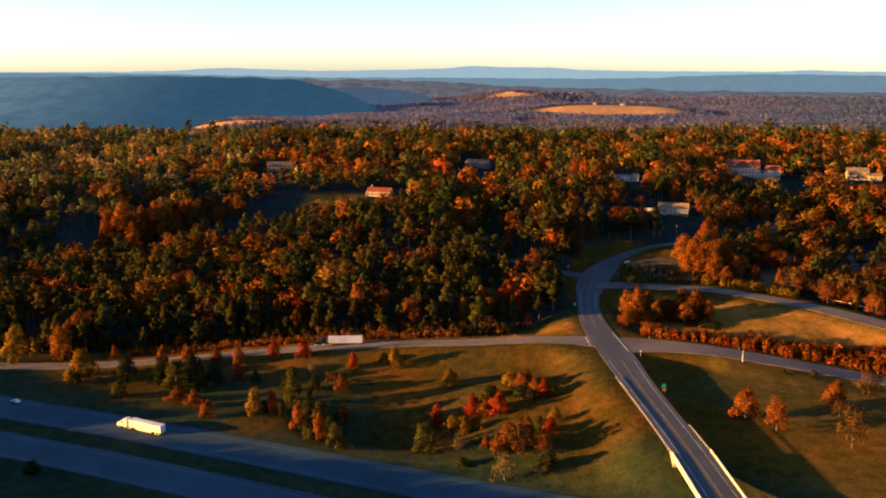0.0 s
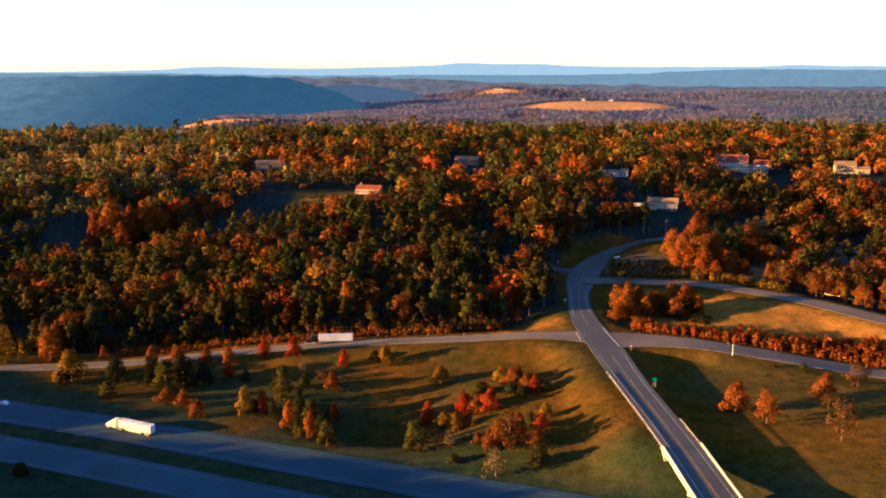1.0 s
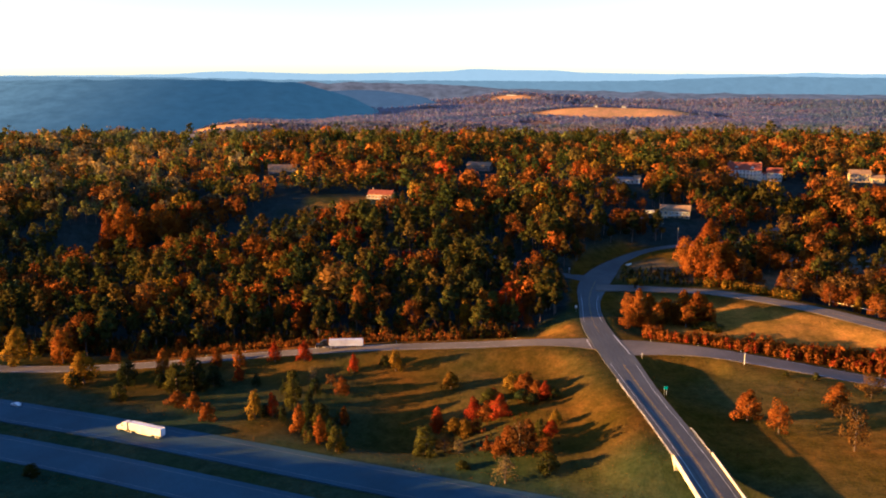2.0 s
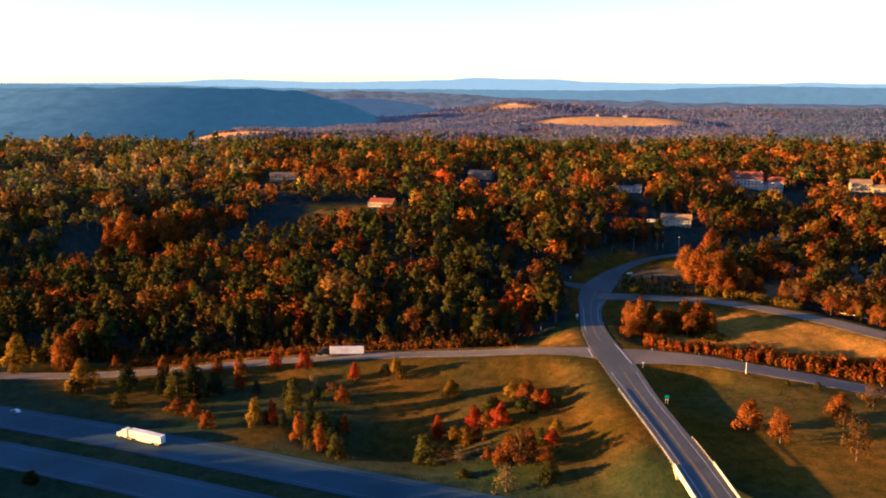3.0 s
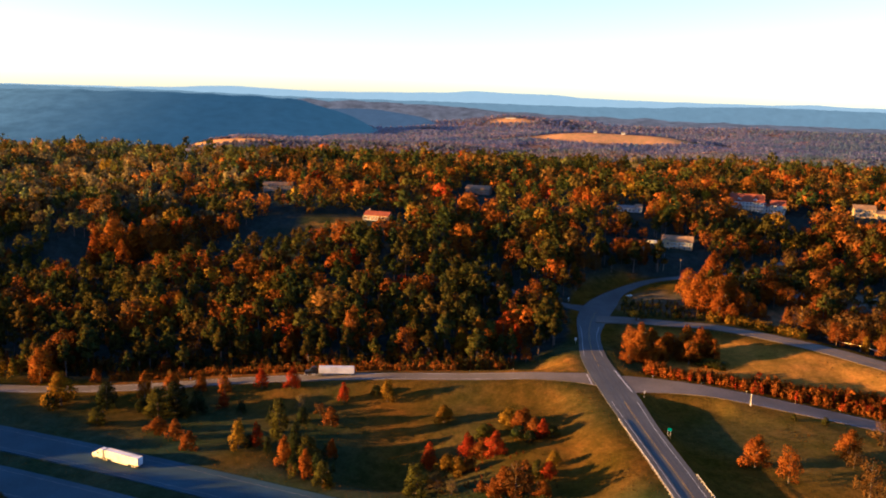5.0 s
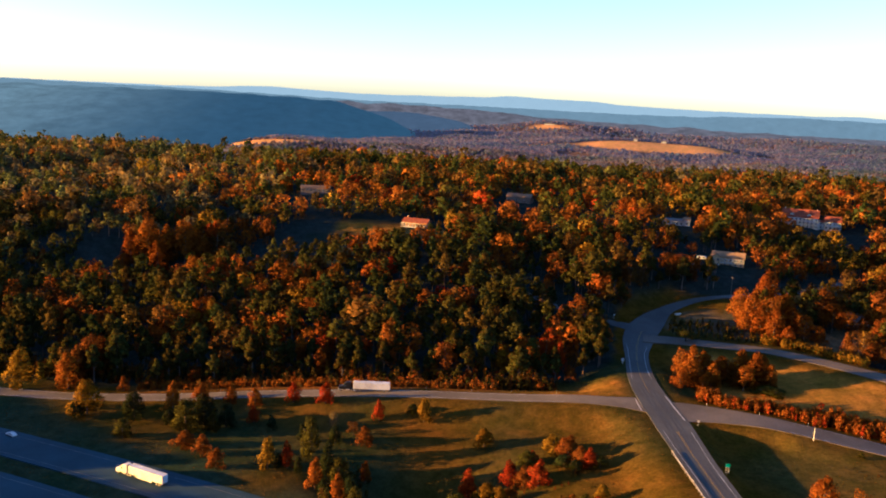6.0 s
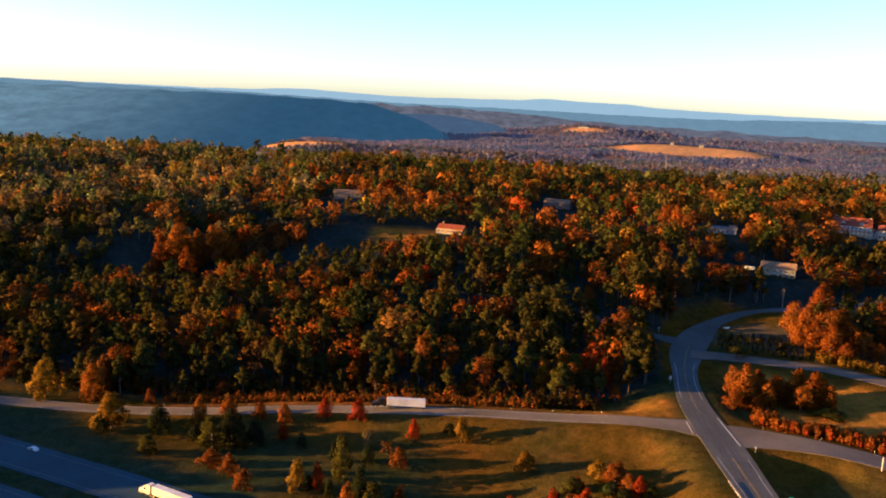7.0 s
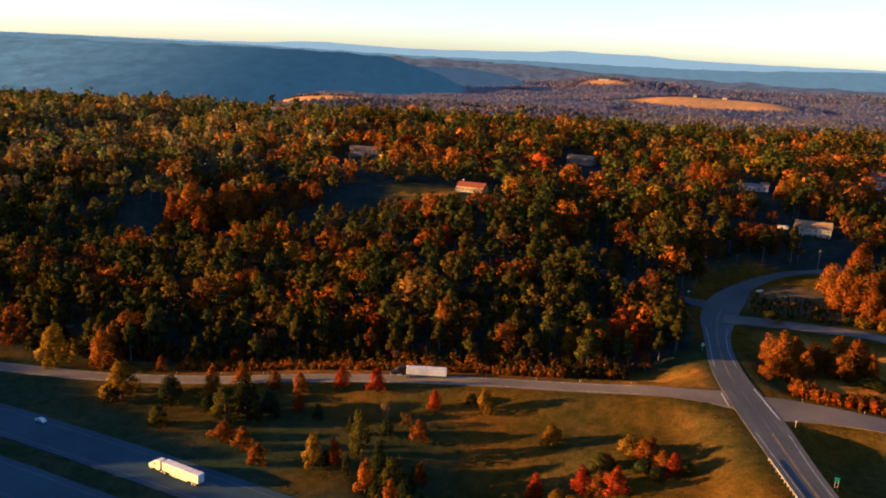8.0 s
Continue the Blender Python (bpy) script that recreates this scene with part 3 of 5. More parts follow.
PALETTE = {
    "orange": [(0.1600, 0.0480, 0.0033), (0.1300, 0.0360, 0.0033), (0.1500, 0.0520, 0.0036), (0.1200, 0.0360, 0.0036)],
    "red": [(0.1700, 0.0210, 0.0026), (0.1500, 0.0170, 0.0026), (0.1700, 0.0290, 0.0028)],
    "gold": [(0.1300, 0.0720, 0.0042), (0.1050, 0.0600, 0.0042), (0.1420, 0.0780, 0.0045)],
    "rust": [(0.1150, 0.0370, 0.0048), (0.1250, 0.0420, 0.0048), (0.0950, 0.0310, 0.0048)],
    "brown": [(0.0660, 0.0340, 0.0078), (0.0780, 0.0390, 0.0084), (0.0550, 0.0300, 0.0084)],
    "bare": [(0.0900, 0.0650, 0.0270), (0.0775, 0.0575, 0.0255)],
    "olive": [(0.0400, 0.0370, 0.0066), (0.0310, 0.0310, 0.0069)],
    "pine": [(0.0260, 0.0290, 0.0072), (0.0320, 0.0310, 0.0072), (0.0200, 0.0265, 0.0078), (0.0390, 0.0330, 0.0072), (0.0500, 0.0330, 0.0070)],
    # these two and bare are lightened to carry haze in the leaf colour
    "oak": [(0.1063, 0.0600, 0.0180), (0.0975, 0.0587, 0.0195), (0.1150, 0.0562, 0.0135)],
    "thin_pine": [(0.0650, 0.0675, 0.0210), (0.0575, 0.0638, 0.0225)],
    # valley tones, greyed and blued to carry the distance haze
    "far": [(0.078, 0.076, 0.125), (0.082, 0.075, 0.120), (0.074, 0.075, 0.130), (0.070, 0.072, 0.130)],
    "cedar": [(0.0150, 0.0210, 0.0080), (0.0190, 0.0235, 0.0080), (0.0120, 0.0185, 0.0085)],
    "hazy_blue": [(0.046, 0.064, 0.098), (0.052, 0.064, 0.094), (0.042, 0.062, 0.096)],
    "hazy_mauve": [(0.105, 0.075, 0.095), (0.100, 0.075, 0.100), (0.110, 0.074, 0.090)],
}


SPAN = {}


def tree_kind(name, shape, colour, label, seed, n=1900, size=0.026, trunk_h=0.5):
    """One tree a unit high, with a trunk, limbs and a crown of leaf clumps."""
    rs = np.random.RandomState(seed)
    root = new(name)
    bm = bmesh.new()
    lean = rs.uniform(-0.02, 0.02, 2)
    tube(bm, (0, 0, -0.03), (lean[0], lean[1], trunk_h), 0.022, 0.014, 7)
    tube(bm, (lean[0], lean[1], trunk_h), (lean[0] * 1.5, lean[1] * 1.5, 0.88), 0.014, 0.004, 6)
    for k in range(6):
        a, z = k * 1.05 + rs.uniform(-0.3, 0.3), rs.uniform(0.28, 0.7)
        r = 0.14 if shape is crown_pine else 0.22
        tube(bm, (lean[0], lean[1], z), (r * math.cos(a), r * math.sin(a), z + 0.14), 0.009, 0.003, 5)
    part("trunk", bm, BARK, root)
    q = shape(rs, n, size)
    base = np.array(PALETTE[colour])[rs.randint(len(PALETTE[colour]), size=len(q))] * rs.uniform(0.68, 1.14, (len(q), 1))
    col = np.repeat(np.hstack([base, np.ones((len(q), 1))]), 3, axis=0)
    q = q.reshape(-1, 6)
    crown = new("crown", quads_mesh("crown", q[:, :3], [LEAVES], colours=col, normals=q[:, 3:]))
    crown.parent = root
    SPAN[root.name] = float(np.percentile(q[:, 0], 98) - np.percentile(q[:, 0], 2))      # width of the crown for a tree one unit high
    return tagged(root, label, "tree")


def clear_of(x, y):
    """Where trees may stand: off roads, yards and fields."""
    ok = np.ones(x.shape, bool)
    for key, room in (("main", 9), ("stub", 5), ("front", 9), ("west", 13), ("east", 10)):
        ok &= road_gap(x, y, ROADS[key])[0] > room
    for cx, cy, rx, ry in YARDS:
        ok &= np.hypot((x - cx) / rx, (y - cy) / ry) > 1
    return ok


# clearings stretched towards the camera so houses show, and westwards for sun
YARDS = [(-45, 638, 19, 32), (-80, 632, 28, 30), (171, 592, 17, 36), (269, 692, 31, 58), (36, 752, 18, 38), (-276, 958, 22, 50), (-137, 720, 18, 46), (353, 672, 20, 44),
         (152, 662, 16, 36), (150, 512, 26, 13), (205, 495, 16, 16), (262, 520, 22, 14),
         (-208, 588, 34, 14), (-212, 562, 34, 15), (-250, 582, 15, 16), (-106, 628, 17, 30), (-128, 606, 18, 30), (-150, 592, 14, 26), (145, 600, 30, 15), (-118, 634, 20, 14), (-106, 641, 22, 10)]


def forest_mix(x, y, rs):
    """Kind of tree at each place: pines in the middle, rust and gold at the sides and on the crest."""
    k = waves(x, y, 150, 71) * 0.55 + waves(x, y, 45, 72) * 0.55
    pine = 0.54 + 0.75 * k + 0.25 * np.exp(-((x + 20) / 130) ** 2 - ((y - 510) / 120) ** 2) - 0.22 * smooth(110, 230, x) - 0.24 * smooth(600, 700, y) + 0.32 * smooth(820, 960, y)
    u, v = rs.rand(len(x)), rs.rand(len(x))
    west = smooth(-60, -220, x) * (1 - smooth(560, 800, y))
    v = np.clip(0.5 + 0.55 * (v - 0.5) + 0.42 * waves(x, y, 70, 73) + 0.12 * smooth(640, 820, y), 0, 1)
    kinds = np.where(u < pine, "pine", np.where(v < 0.24 - 0.12 * west, "orange", np.where(v < 0.27 - 0.12 * west, "red", np.where(v < 0.60, "rust", np.where(v < 0.67, "gold", np.where(v < 0.9, "brown", "olive"))))))
    # paler kinds in the west and on the crest stand in for haze
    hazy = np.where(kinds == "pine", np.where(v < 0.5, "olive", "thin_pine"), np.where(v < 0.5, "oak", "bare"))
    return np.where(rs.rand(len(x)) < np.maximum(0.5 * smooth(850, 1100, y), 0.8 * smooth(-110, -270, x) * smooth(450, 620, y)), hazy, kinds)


def scatter(x0, x1, y0, y1, gap, rs):
    xs, ys = np.arange(x0, x1, gap), np.arange(y0, y1, gap)
    X, Y = np.meshgrid(xs, ys)
    X = (X + rs.uniform(-0.45, 0.45, X.shape) * gap).ravel()
    Y = (Y + rs.uniform(-0.45, 0.45, Y.shape) * gap).ravel()
    return X, Y


def plant(name, x, y, kinds, heights, sizes, n, rs, label, trunks, vary=0.3, leaves=LEAVES):
    """One mesh of many trees, each a turned and scaled copy of a few crowns."""
    shapes = {"pine": [crown_pine(rs, n, sizes * 0.8) for _ in range(6)]}
    shapes["oval"] = [crown_round(rs, n, sizes) for _ in range(8)]
    z = land(x, y)
    co, cols, mats = [], [], []
    for i in range(len(x)):
        k = kinds[i]
        q = shapes["pine" if k in ("pine", "thin_pine") else "oval"][rs.randint(6)]
        a = rs.uniform(0, 6.283)
        h = heights[i]
        w = h * rs.uniform(0.8, 1.25)
        c, s = math.cos(a) * w, math.sin(a) * w
        p = np.empty_like(q)
        p[..., 0], p[..., 1] = x[i] + q[..., 0] * c - q[..., 1] * s, y[i] + q[..., 0] * s + q[..., 1] * c
        p[..., 2] = z[i] + q[..., 2] * h
        p[..., 3], p[..., 4], p[..., 5] = (q[..., 3] * c - q[..., 4] * s) / w, (q[..., 3] * s + q[..., 4] * c) / w, q[..., 5]
        co.append(p.reshape(-1, 6))
        base = np.array(PALETTE[k][rs.randint(len(PALETTE[k]))]) * rs.uniform(1 - vary, 1 + vary)
        tint = np.repeat(rs.uniform(0.72, 1.28, len(q)), 3)[:, None]
        cols.append(np.hstack([base * tint, np.ones((len(q) * 3, 1))]))
        mats.append(np.zeros(len(q), np.int32))
        if trunks:
            r, t = 0.024 * h, 0.8 * h
            tq = np.array([[(-r, 0, -0.5), (r, 0, -0.5), (0, 0, t)], [(0, -r, -0.5), (0, r, -0.5), (0, 0, t)]])
            tn = np.broadcast_to(np.array([(0, -1.0, 0), (-1.0, 0, 0)])[:, None, :], (2, 3, 3))
            co.append(np.concatenate([tq + (x[i], y[i], z[i]), tn], axis=2).reshape(-1, 6))
            cols.append(np.tile((0.1, 0.07, 0.05, 1.0), (6, 1)))
            mats.append(np.ones(2, np.int32))
    co = np.concatenate(co)
    me = quads_mesh(name, co[:, :3], [leaves, BARK], np.concatenate(mats), np.concatenate(cols), normals=co[:, 3:])
    return tagged(new(name, me), label, "forest", kind="stuff")


EDGE_TREES = []


def wood(name, y0, y1, gap, size, n, label, trunks, seed, spread=0.66):
    rs = np.random.RandomState(seed)
    X, Y = scatter(-0.75 * y1 - 120, 0.62 * y1 + 120, y0, y1, gap, rs)
    ok = (Y > forest_edge(X) + 3) & (np.abs(X + 0.05 * Y) < spread * Y + 90)
    X, Y = X[ok], Y[ok]
    ok = clear_of(X, Y) & (waves(X, Y, 58, 75) < 0.98)          # glades here and there
    X, Y = X[ok], Y[ok]
    kinds = forest_mix(X, Y, rs)
    h = np.where(kinds == "pine", rs.uniform(12, 20, len(X)), rs.uniform(10, 17.5, len(X))) * (1 + 0.24 * waves(X, Y, 40, 74)) * np.where(rs.rand(len(X)) < 0.12, 1.25, 1.0) * rs.uniform(0.78, 1.14, len(X))
    edge = (Y < forest_edge(X) + 24) & (X > -230) & (X < 260) & trunks
    EDGE_TREES.extend(zip(X[edge], Y[edge], h[edge], kinds[edge]))
    X, Y, kinds, h = X[~edge], Y[~edge], kinds[~edge], h[~edge]
    return plant(name, X, Y, kinds, h, size, n, rs, label, trunks)


wood("forest_near", 380, 640, 8.3, 0.050, 340, "dense autumn woods of pine and rust-coloured oak", True, 81)
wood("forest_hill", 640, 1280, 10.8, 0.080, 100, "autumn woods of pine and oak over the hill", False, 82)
# woods of the valley, with haze mixed into their leaf colours
def valley(seed=83):
    rs = np.random.RandomState(seed)
    X, Y = [], []
    for y0, y1, gap in ((1500, 2150, 13), (2150, 2900, 11.5), (2900, 3600, 17), (3600, 4700, 26)):
        a, b = scatter(-0.72 * y1, 0.6 * y1, y0, y1, gap, rs)
        X.append(a), Y.append(b)
    X, Y = np.concatenate(X), np.concatenate(Y)
    ok = (np.abs(X + 0.05 * Y) < 0.6 * Y) & (X > -0.295 * Y) & ((Y < 2750) | (X > -0.16 * Y)) & (waves(X, Y, 330, 78) < 0.9)
    for cx, cy, rx, ry in FAR_FIELDS:
        ok &= np.hypot((X - cx) / rx, (Y - cy) / ry) > 1
    X, Y = X[ok], Y[ok]
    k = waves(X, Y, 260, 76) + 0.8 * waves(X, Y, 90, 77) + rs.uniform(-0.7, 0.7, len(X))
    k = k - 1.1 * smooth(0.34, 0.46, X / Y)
    kinds = np.where(k < -0.75, "hazy_blue", np.where(k < 0.75, "far", "hazy_mauve"))
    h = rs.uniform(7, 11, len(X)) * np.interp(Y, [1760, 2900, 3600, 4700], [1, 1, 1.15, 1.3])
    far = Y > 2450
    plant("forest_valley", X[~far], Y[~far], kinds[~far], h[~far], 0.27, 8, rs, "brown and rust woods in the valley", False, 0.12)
    # haze over these woods comes from the glow of their leaves
    return plant("backdrop_forest", X[far], Y[far], kinds[far], h[far], 0.27, 8, rs, "hazy mauve woods towards the horizon", False, 0.12, HAZE_LEAVES)


valley()


# unseen woods added south of the highway, behind and below the camera, to throw evening shade over it
def south_woods(seed=84):
    rs = np.random.RandomState(seed)
    U, S = scatter(-660, 260, 92, 141, 8.5, rs)
    X, Y = 0.42 * S + 0.9075 * U, 0.9075 * S - 0.42 * U
    ok = (road_gap(X, Y, MAIN)[0] > 25)
    X, Y, U, S = X[ok], Y[ok], U[ok], S[ok]
    along_road = U + 1.449 * (235 - S)           # where along the highway the shade of each tree falls
    # tree heights are set so that the shade ends at these distances
    reach = np.interp(along_road, [-420, -300, -262, -254, -220, -212, -176, -150, 0], [268, 264, 258, 229, 229, 242, 244, 258, 262])
    h = np.maximum(3, -15 + (reach - S) * 0.219 - land(X, Y)) * rs.uniform(0.85, 1.03, len(X))
    return plant("forest_south", X, Y, np.full(len(X), "pine"), h, 0.1, 110, rs, "unseen pine woods added to shade the highway", True)


south_woods()


def west_woods(seed=85):
    """Unseen woods added to the west, between ramp and highway, to throw shade over the meadow."""
    rs = np.random.RandomState(seed)
    X, Y = scatter(-430, -262, 300, 392, 8.5, rs)
    ok = np.ones(len(X), bool)
    for key, room in (("hw_far", 12), ("west", 8)):
        ok &= road_gap(X, Y, ROADS[key])[0] > room
    X, Y = X[ok], Y[ok]
    return plant("forest_west", X, Y, forest_mix(X, Y, rs), rs.uniform(14, 21, len(X)), 0.09, 110, rs, "unseen mixed woods added to shade the meadow", True)


west_woods()

# ---- single trees ----
KINDS = {
    "orange": [tree_kind("maple_tree", crown_round, "orange", "orange autumn maple with a rounded crown", 201), tree_kind("maple_tree", crown_oval, "orange", "young orange maple with an upright crown", 202)],
    "red": [tree_kind("pear_tree", crown_oval, "red", "young bright red pear tree on grass", 203), tree_kind("pear_tree", crown_round, "red", "bright red rounded autumn tree on grass", 204)],
    "gold": [tree_kind("sweetgum_tree", crown_oval, "gold", "golden autumn sweetgum with an upright crown", 205), tree_kind("sweetgum_tree", crown_oval, "gold", "golden-brown autumn sweetgum, tall and narrow", 206)],
    "rust": [tree_kind("oak_tree", crown_round, "rust", "rust-coloured oak with a broad crown", 207), tree_kind("oak_tree", crown_round, "rust", "rust-brown oak holding its dry leaves", 208),
             tree_kind("dogwood_tree", crown_oval, "rust", "young rust-red dogwood with an upright crown", 217)],
    "brown": [tree_kind("oak_tree", crown_round, "brown", "brown half-bare autumn oak", 209, n=1300), tree_kind("oak_tree", crown_round, "brown", "thin brown autumn oak, half bare", 210, n=1100)],
    "bare": [tree_kind("ash_tree", crown_oval, "bare", "almost bare ash with pale dry leaves", 211, n=500, size=0.026)],
    "olive": [tree_kind("elm_tree", crown_round, "olive", "olive-green elm turning yellow", 212), tree_kind("elm_tree", crown_oval, "olive", "small olive-green elm with dense leaves", 213)],
    "pine": [tree_kind("pine_tree", crown_pine, "pine", "dark green pine with a bare lower trunk", 214), tree_kind("pine_tree", crown_pine, "pine", "tall dark pine with rounded tufts", 215)],
    "cedar": [tree_kind("cedar_tree", crown_oval, "cedar", "dense dark green cedar reaching the ground", 216)],
}
used = set()
UPRIGHT = {"orange": 1, "red": 0, "rust": 2, "olive": 1}      # the young, upright form of a kind


def stand(x, y, h, kind, group, rs, girth=1.0, wide=0.0):
    """Puts one tree of a kind on the ground."""
    pick = rs.randint(len(KINDS[kind]))
    root = KINDS[kind][UPRIGHT.get(kind, pick) if group == "trees in the meadow" else pick]
    m = pose(x, y, land1(x, y), 0, 0, rs.uniform(0, 360))
    w = h * girth * rs.uniform(0.9, 1.15)
    if wide:
        w = wide / SPAN[root.name]
    ob = root if root.name not in used else copy_thing(root, m)
    used.add(root.name)
    ob.matrix_basis = m @ Matrix.Diagonal((w, w, h, 1))
    return tagged(ob, group=group)


TR = np.random.RandomState(5)
# place, height, kind, width of the crown
MEADOW_WEST = [
    (-205, 398, 17.8, 'gold', 11.2), (-182, 396, 16.6, 'orange', 12.1), (-161, 369, 15.3, 'gold', 11.5), (-164, 366, 8.0, 'cedar', 7.3), (-140, 366, 12.3, 'cedar', 9.4),
    (-137, 348, 8.2, 'olive', 6.4), (-127, 376, 11.8, 'orange', 6.1), (-114, 355, 14.3, 'olive', 9.5), (-109, 363, 13.2, 'cedar', 10.7), (-117, 383, 7.2, 'orange', 7.9),
    (-103, 380, 8.0, 'orange', 6.1), (-92, 378, 8.8, 'orange', 6.0), (-90, 368, 7.5, 'red', 4.8), (-104, 358, 8.4, 'olive', 4.2), (-100, 363, 9.6, 'cedar', 6.9),
    (-110, 342, 5.8, 'rust', 7.7), (-101, 335, 7.9, 'rust', 5.5), (-93, 325, 7.3, 'rust', 5.8), (-156, 395, 7.1, 'rust', 4.1), (-124, 363, 6.4, 'cedar', 5.4),
    (-81, 362, 6.4, 'cedar', 3.7), (-142, 277, 5.1, 'olive', 5.0),
]
MEADOW_MIDDLE = [
    (-74, 326, 12.3, 'gold', 5.5), (-67, 327, 10.2, 'red', 5.0), (-54, 313, 11.7, 'orange', 5.7), (-60, 337, 16.9, 'olive', 6.1), (-76, 381, 8.8, 'red', 6.3),
    (-62, 380, 9.1, 'red', 6.8), (-38, 371, 8.9, 'red', 4.7), (-19, 370, 10.8, 'gold', 5.2), (-56, 364, 8.3, 'bare', 4.7), (-41, 350, 7.7, 'rust', 6.0),
    (-38, 327, 8.5, 'orange', 4.5), (-44, 301, 11.3, 'orange', 5.5), (-46, 319, 11.6, 'olive', 7.0), (-51, 322, 15.2, 'cedar', 5.6), (-50, 310, 6.3, 'cedar', 4.5),
    (-37, 293, 10.1, 'olive', 5.6), (-35, 293, 5.8, 'gold', 3.5), (-47, 359, 6.3, 'brown', 4.6), (6, 351, 7.5, 'gold', 7.0), (-24, 374, 4.3, 'olive', 4.2),
    (-70, 327, 5.8, 'cedar', 3.4), (-62, 323, 7.0, 'cedar', 3.3), (-41, 310, 9.0, 'cedar', 5.9), (-53, 351, 7.5, 'cedar', 5.0), (-66, 351, 7.5, 'cedar', 3.6),
    (-40, 319, 8.1, 'cedar', 3.7),
]
MEADOW_EAST = [
    (-4, 289, 11.5, 'olive', 7.3), (0, 325, 10.7, 'red', 6.2), (7, 319, 6.9, 'gold', 6.9), (11, 310, 8.1, 'gold', 5.2), (3, 289, 6.6, 'brown', 6.3),
    (8, 286, 5.8, 'bare', 4.3), (15, 323, 10.3, 'red', 7.0), (22, 335, 5.7, 'olive', 6.6), (24, 336, 5.0, 'red', 3.9), (25, 319, 9.5, 'red', 7.4),
    (15, 312, 5.6, 'rust', 5.2), (20, 321, 7.6, 'rust', 5.9), (32, 342, 7.8, 'gold', 7.9), (37, 337, 9.2, 'rust', 8.3), (41, 330, 8.0, 'rust', 6.5),
    (44, 328, 7.7, 'red', 5.4), (48, 328, 5.1, 'olive', 4.3), (29, 278, 14.3, 'brown', 9.4), (26, 281, 10.4, 'rust', 8.1), (33, 286, 9.5, 'rust', 6.3),
    (23, 264, 10.3, 'bare', 7.7), (22, 280, 7.2, 'rust', 4.7), (18, 285, 4.5, 'rust', 3.4), (9, 275, 3.1, 'olive', 4.2), (42, 293, 5.7, 'red', 5.9),
    (45, 303, 5.2, 'gold', 4.6), (38, 277, 6.7, 'orange', 6.3), (38, 267, 7.5, 'olive', 6.0), (38, 294, 6.4, 'olive', 4.5), (31, 345, 5.3, 'gold', 5.7),
    (35, 330, 5.4, 'cedar', 6.5), (39, 326, 4.6, 'cedar', 5.4),
]
BEYOND_BRIDGE = [
    (115, 296, 12.1, 'orange', 9.5), (122, 284, 13.2, 'orange', 8.4), (153, 306, 10.2, 'orange', 9.2), (142, 269, 17.0, 'brown', 8.7), (171, 316, 10.9, 'brown', 9.1),
    (159, 338, 3.2, 'olive', 2.6), (150, 296, 7.5, 'brown', 5.7), (147, 340, 2.5, 'olive', 2.1),
]
RAMP_COPSE = [
    (103, 421, 18.2, 'orange', 10.5), (110, 425, 15.7, 'orange', 9.9), (114, 426, 10.9, 'rust', 8.2), (128, 427, 17.0, 'orange', 10.8), (134, 424, 16.9, 'orange', 11.6),
    (139, 429, 14.0, 'orange', 8.4), (123, 431, 11.0, 'orange', 10.0), (120, 433, 10.5, 'rust', 9.2), (95, 408, 7.0, 'orange', 7.8), (115, 480, 6.4, 'pine', 9.0),
    (108, 421, 7.8, 'orange', 8.9), (130, 422, 11.1, 'gold', 9.0), (105, 420, 12.3, 'rust', 8.1), (125, 424, 8.8, 'rust', 9.0), (138, 415, 3.3, 'olive', 12.3),
    (98, 414, 9.0, 'orange', 8.0), (107, 414, 8.0, 'orange', 7.0), (133, 434, 10.0, 'rust', 7.0), (99, 424, 15.0, 'orange', 8.0), (112, 418, 13.0, 'orange', 8.0), (117, 424, 14.0, 'orange', 7.5), (127, 418, 13.0, 'orange', 8.0), (140, 421, 12.0, 'orange', 7.5),
]
YARD_TREES = [
    (152, 513, 22.8, 'orange', 13.1), (158, 507, 23.2, 'orange', 13.7), (166, 503, 22.4, 'orange', 14.4), (179, 517, 16.8, 'orange', 12.6), (165, 490, 18.5, 'orange', 12.7),
    (160, 499, 17.1, 'orange', 12.1), (179, 503, 15.4, 'orange', 10.9), (154, 504, 17.2, 'orange', 10.8), (197, 513, 17.5, 'rust', 13.4), (204, 509, 17.3, 'orange', 11.9),
    (211, 506, 15.5, 'rust', 10.4), (170, 484, 11.5, 'orange', 8.4), (190, 491, 10.0, 'orange', 7.9), (183, 495, 15.2, 'rust', 10.1), (224, 493, 16.9, 'rust', 12.5),
    (234, 502, 17.2, 'brown', 10.5), (237, 497, 11.8, 'brown', 9.7), (237, 479, 14.8, 'pine', 7.3), (227, 479, 13.1, 'pine', 6.5), (240, 467, 6.9, 'orange', 5.0),
    (226, 528, 17.9, 'pine', 10.1), (229, 524, 14.2, 'pine', 8.5), (248, 473, 16.3, 'brown', 9.5), (251, 470, 15.2, 'rust', 8.7),
]
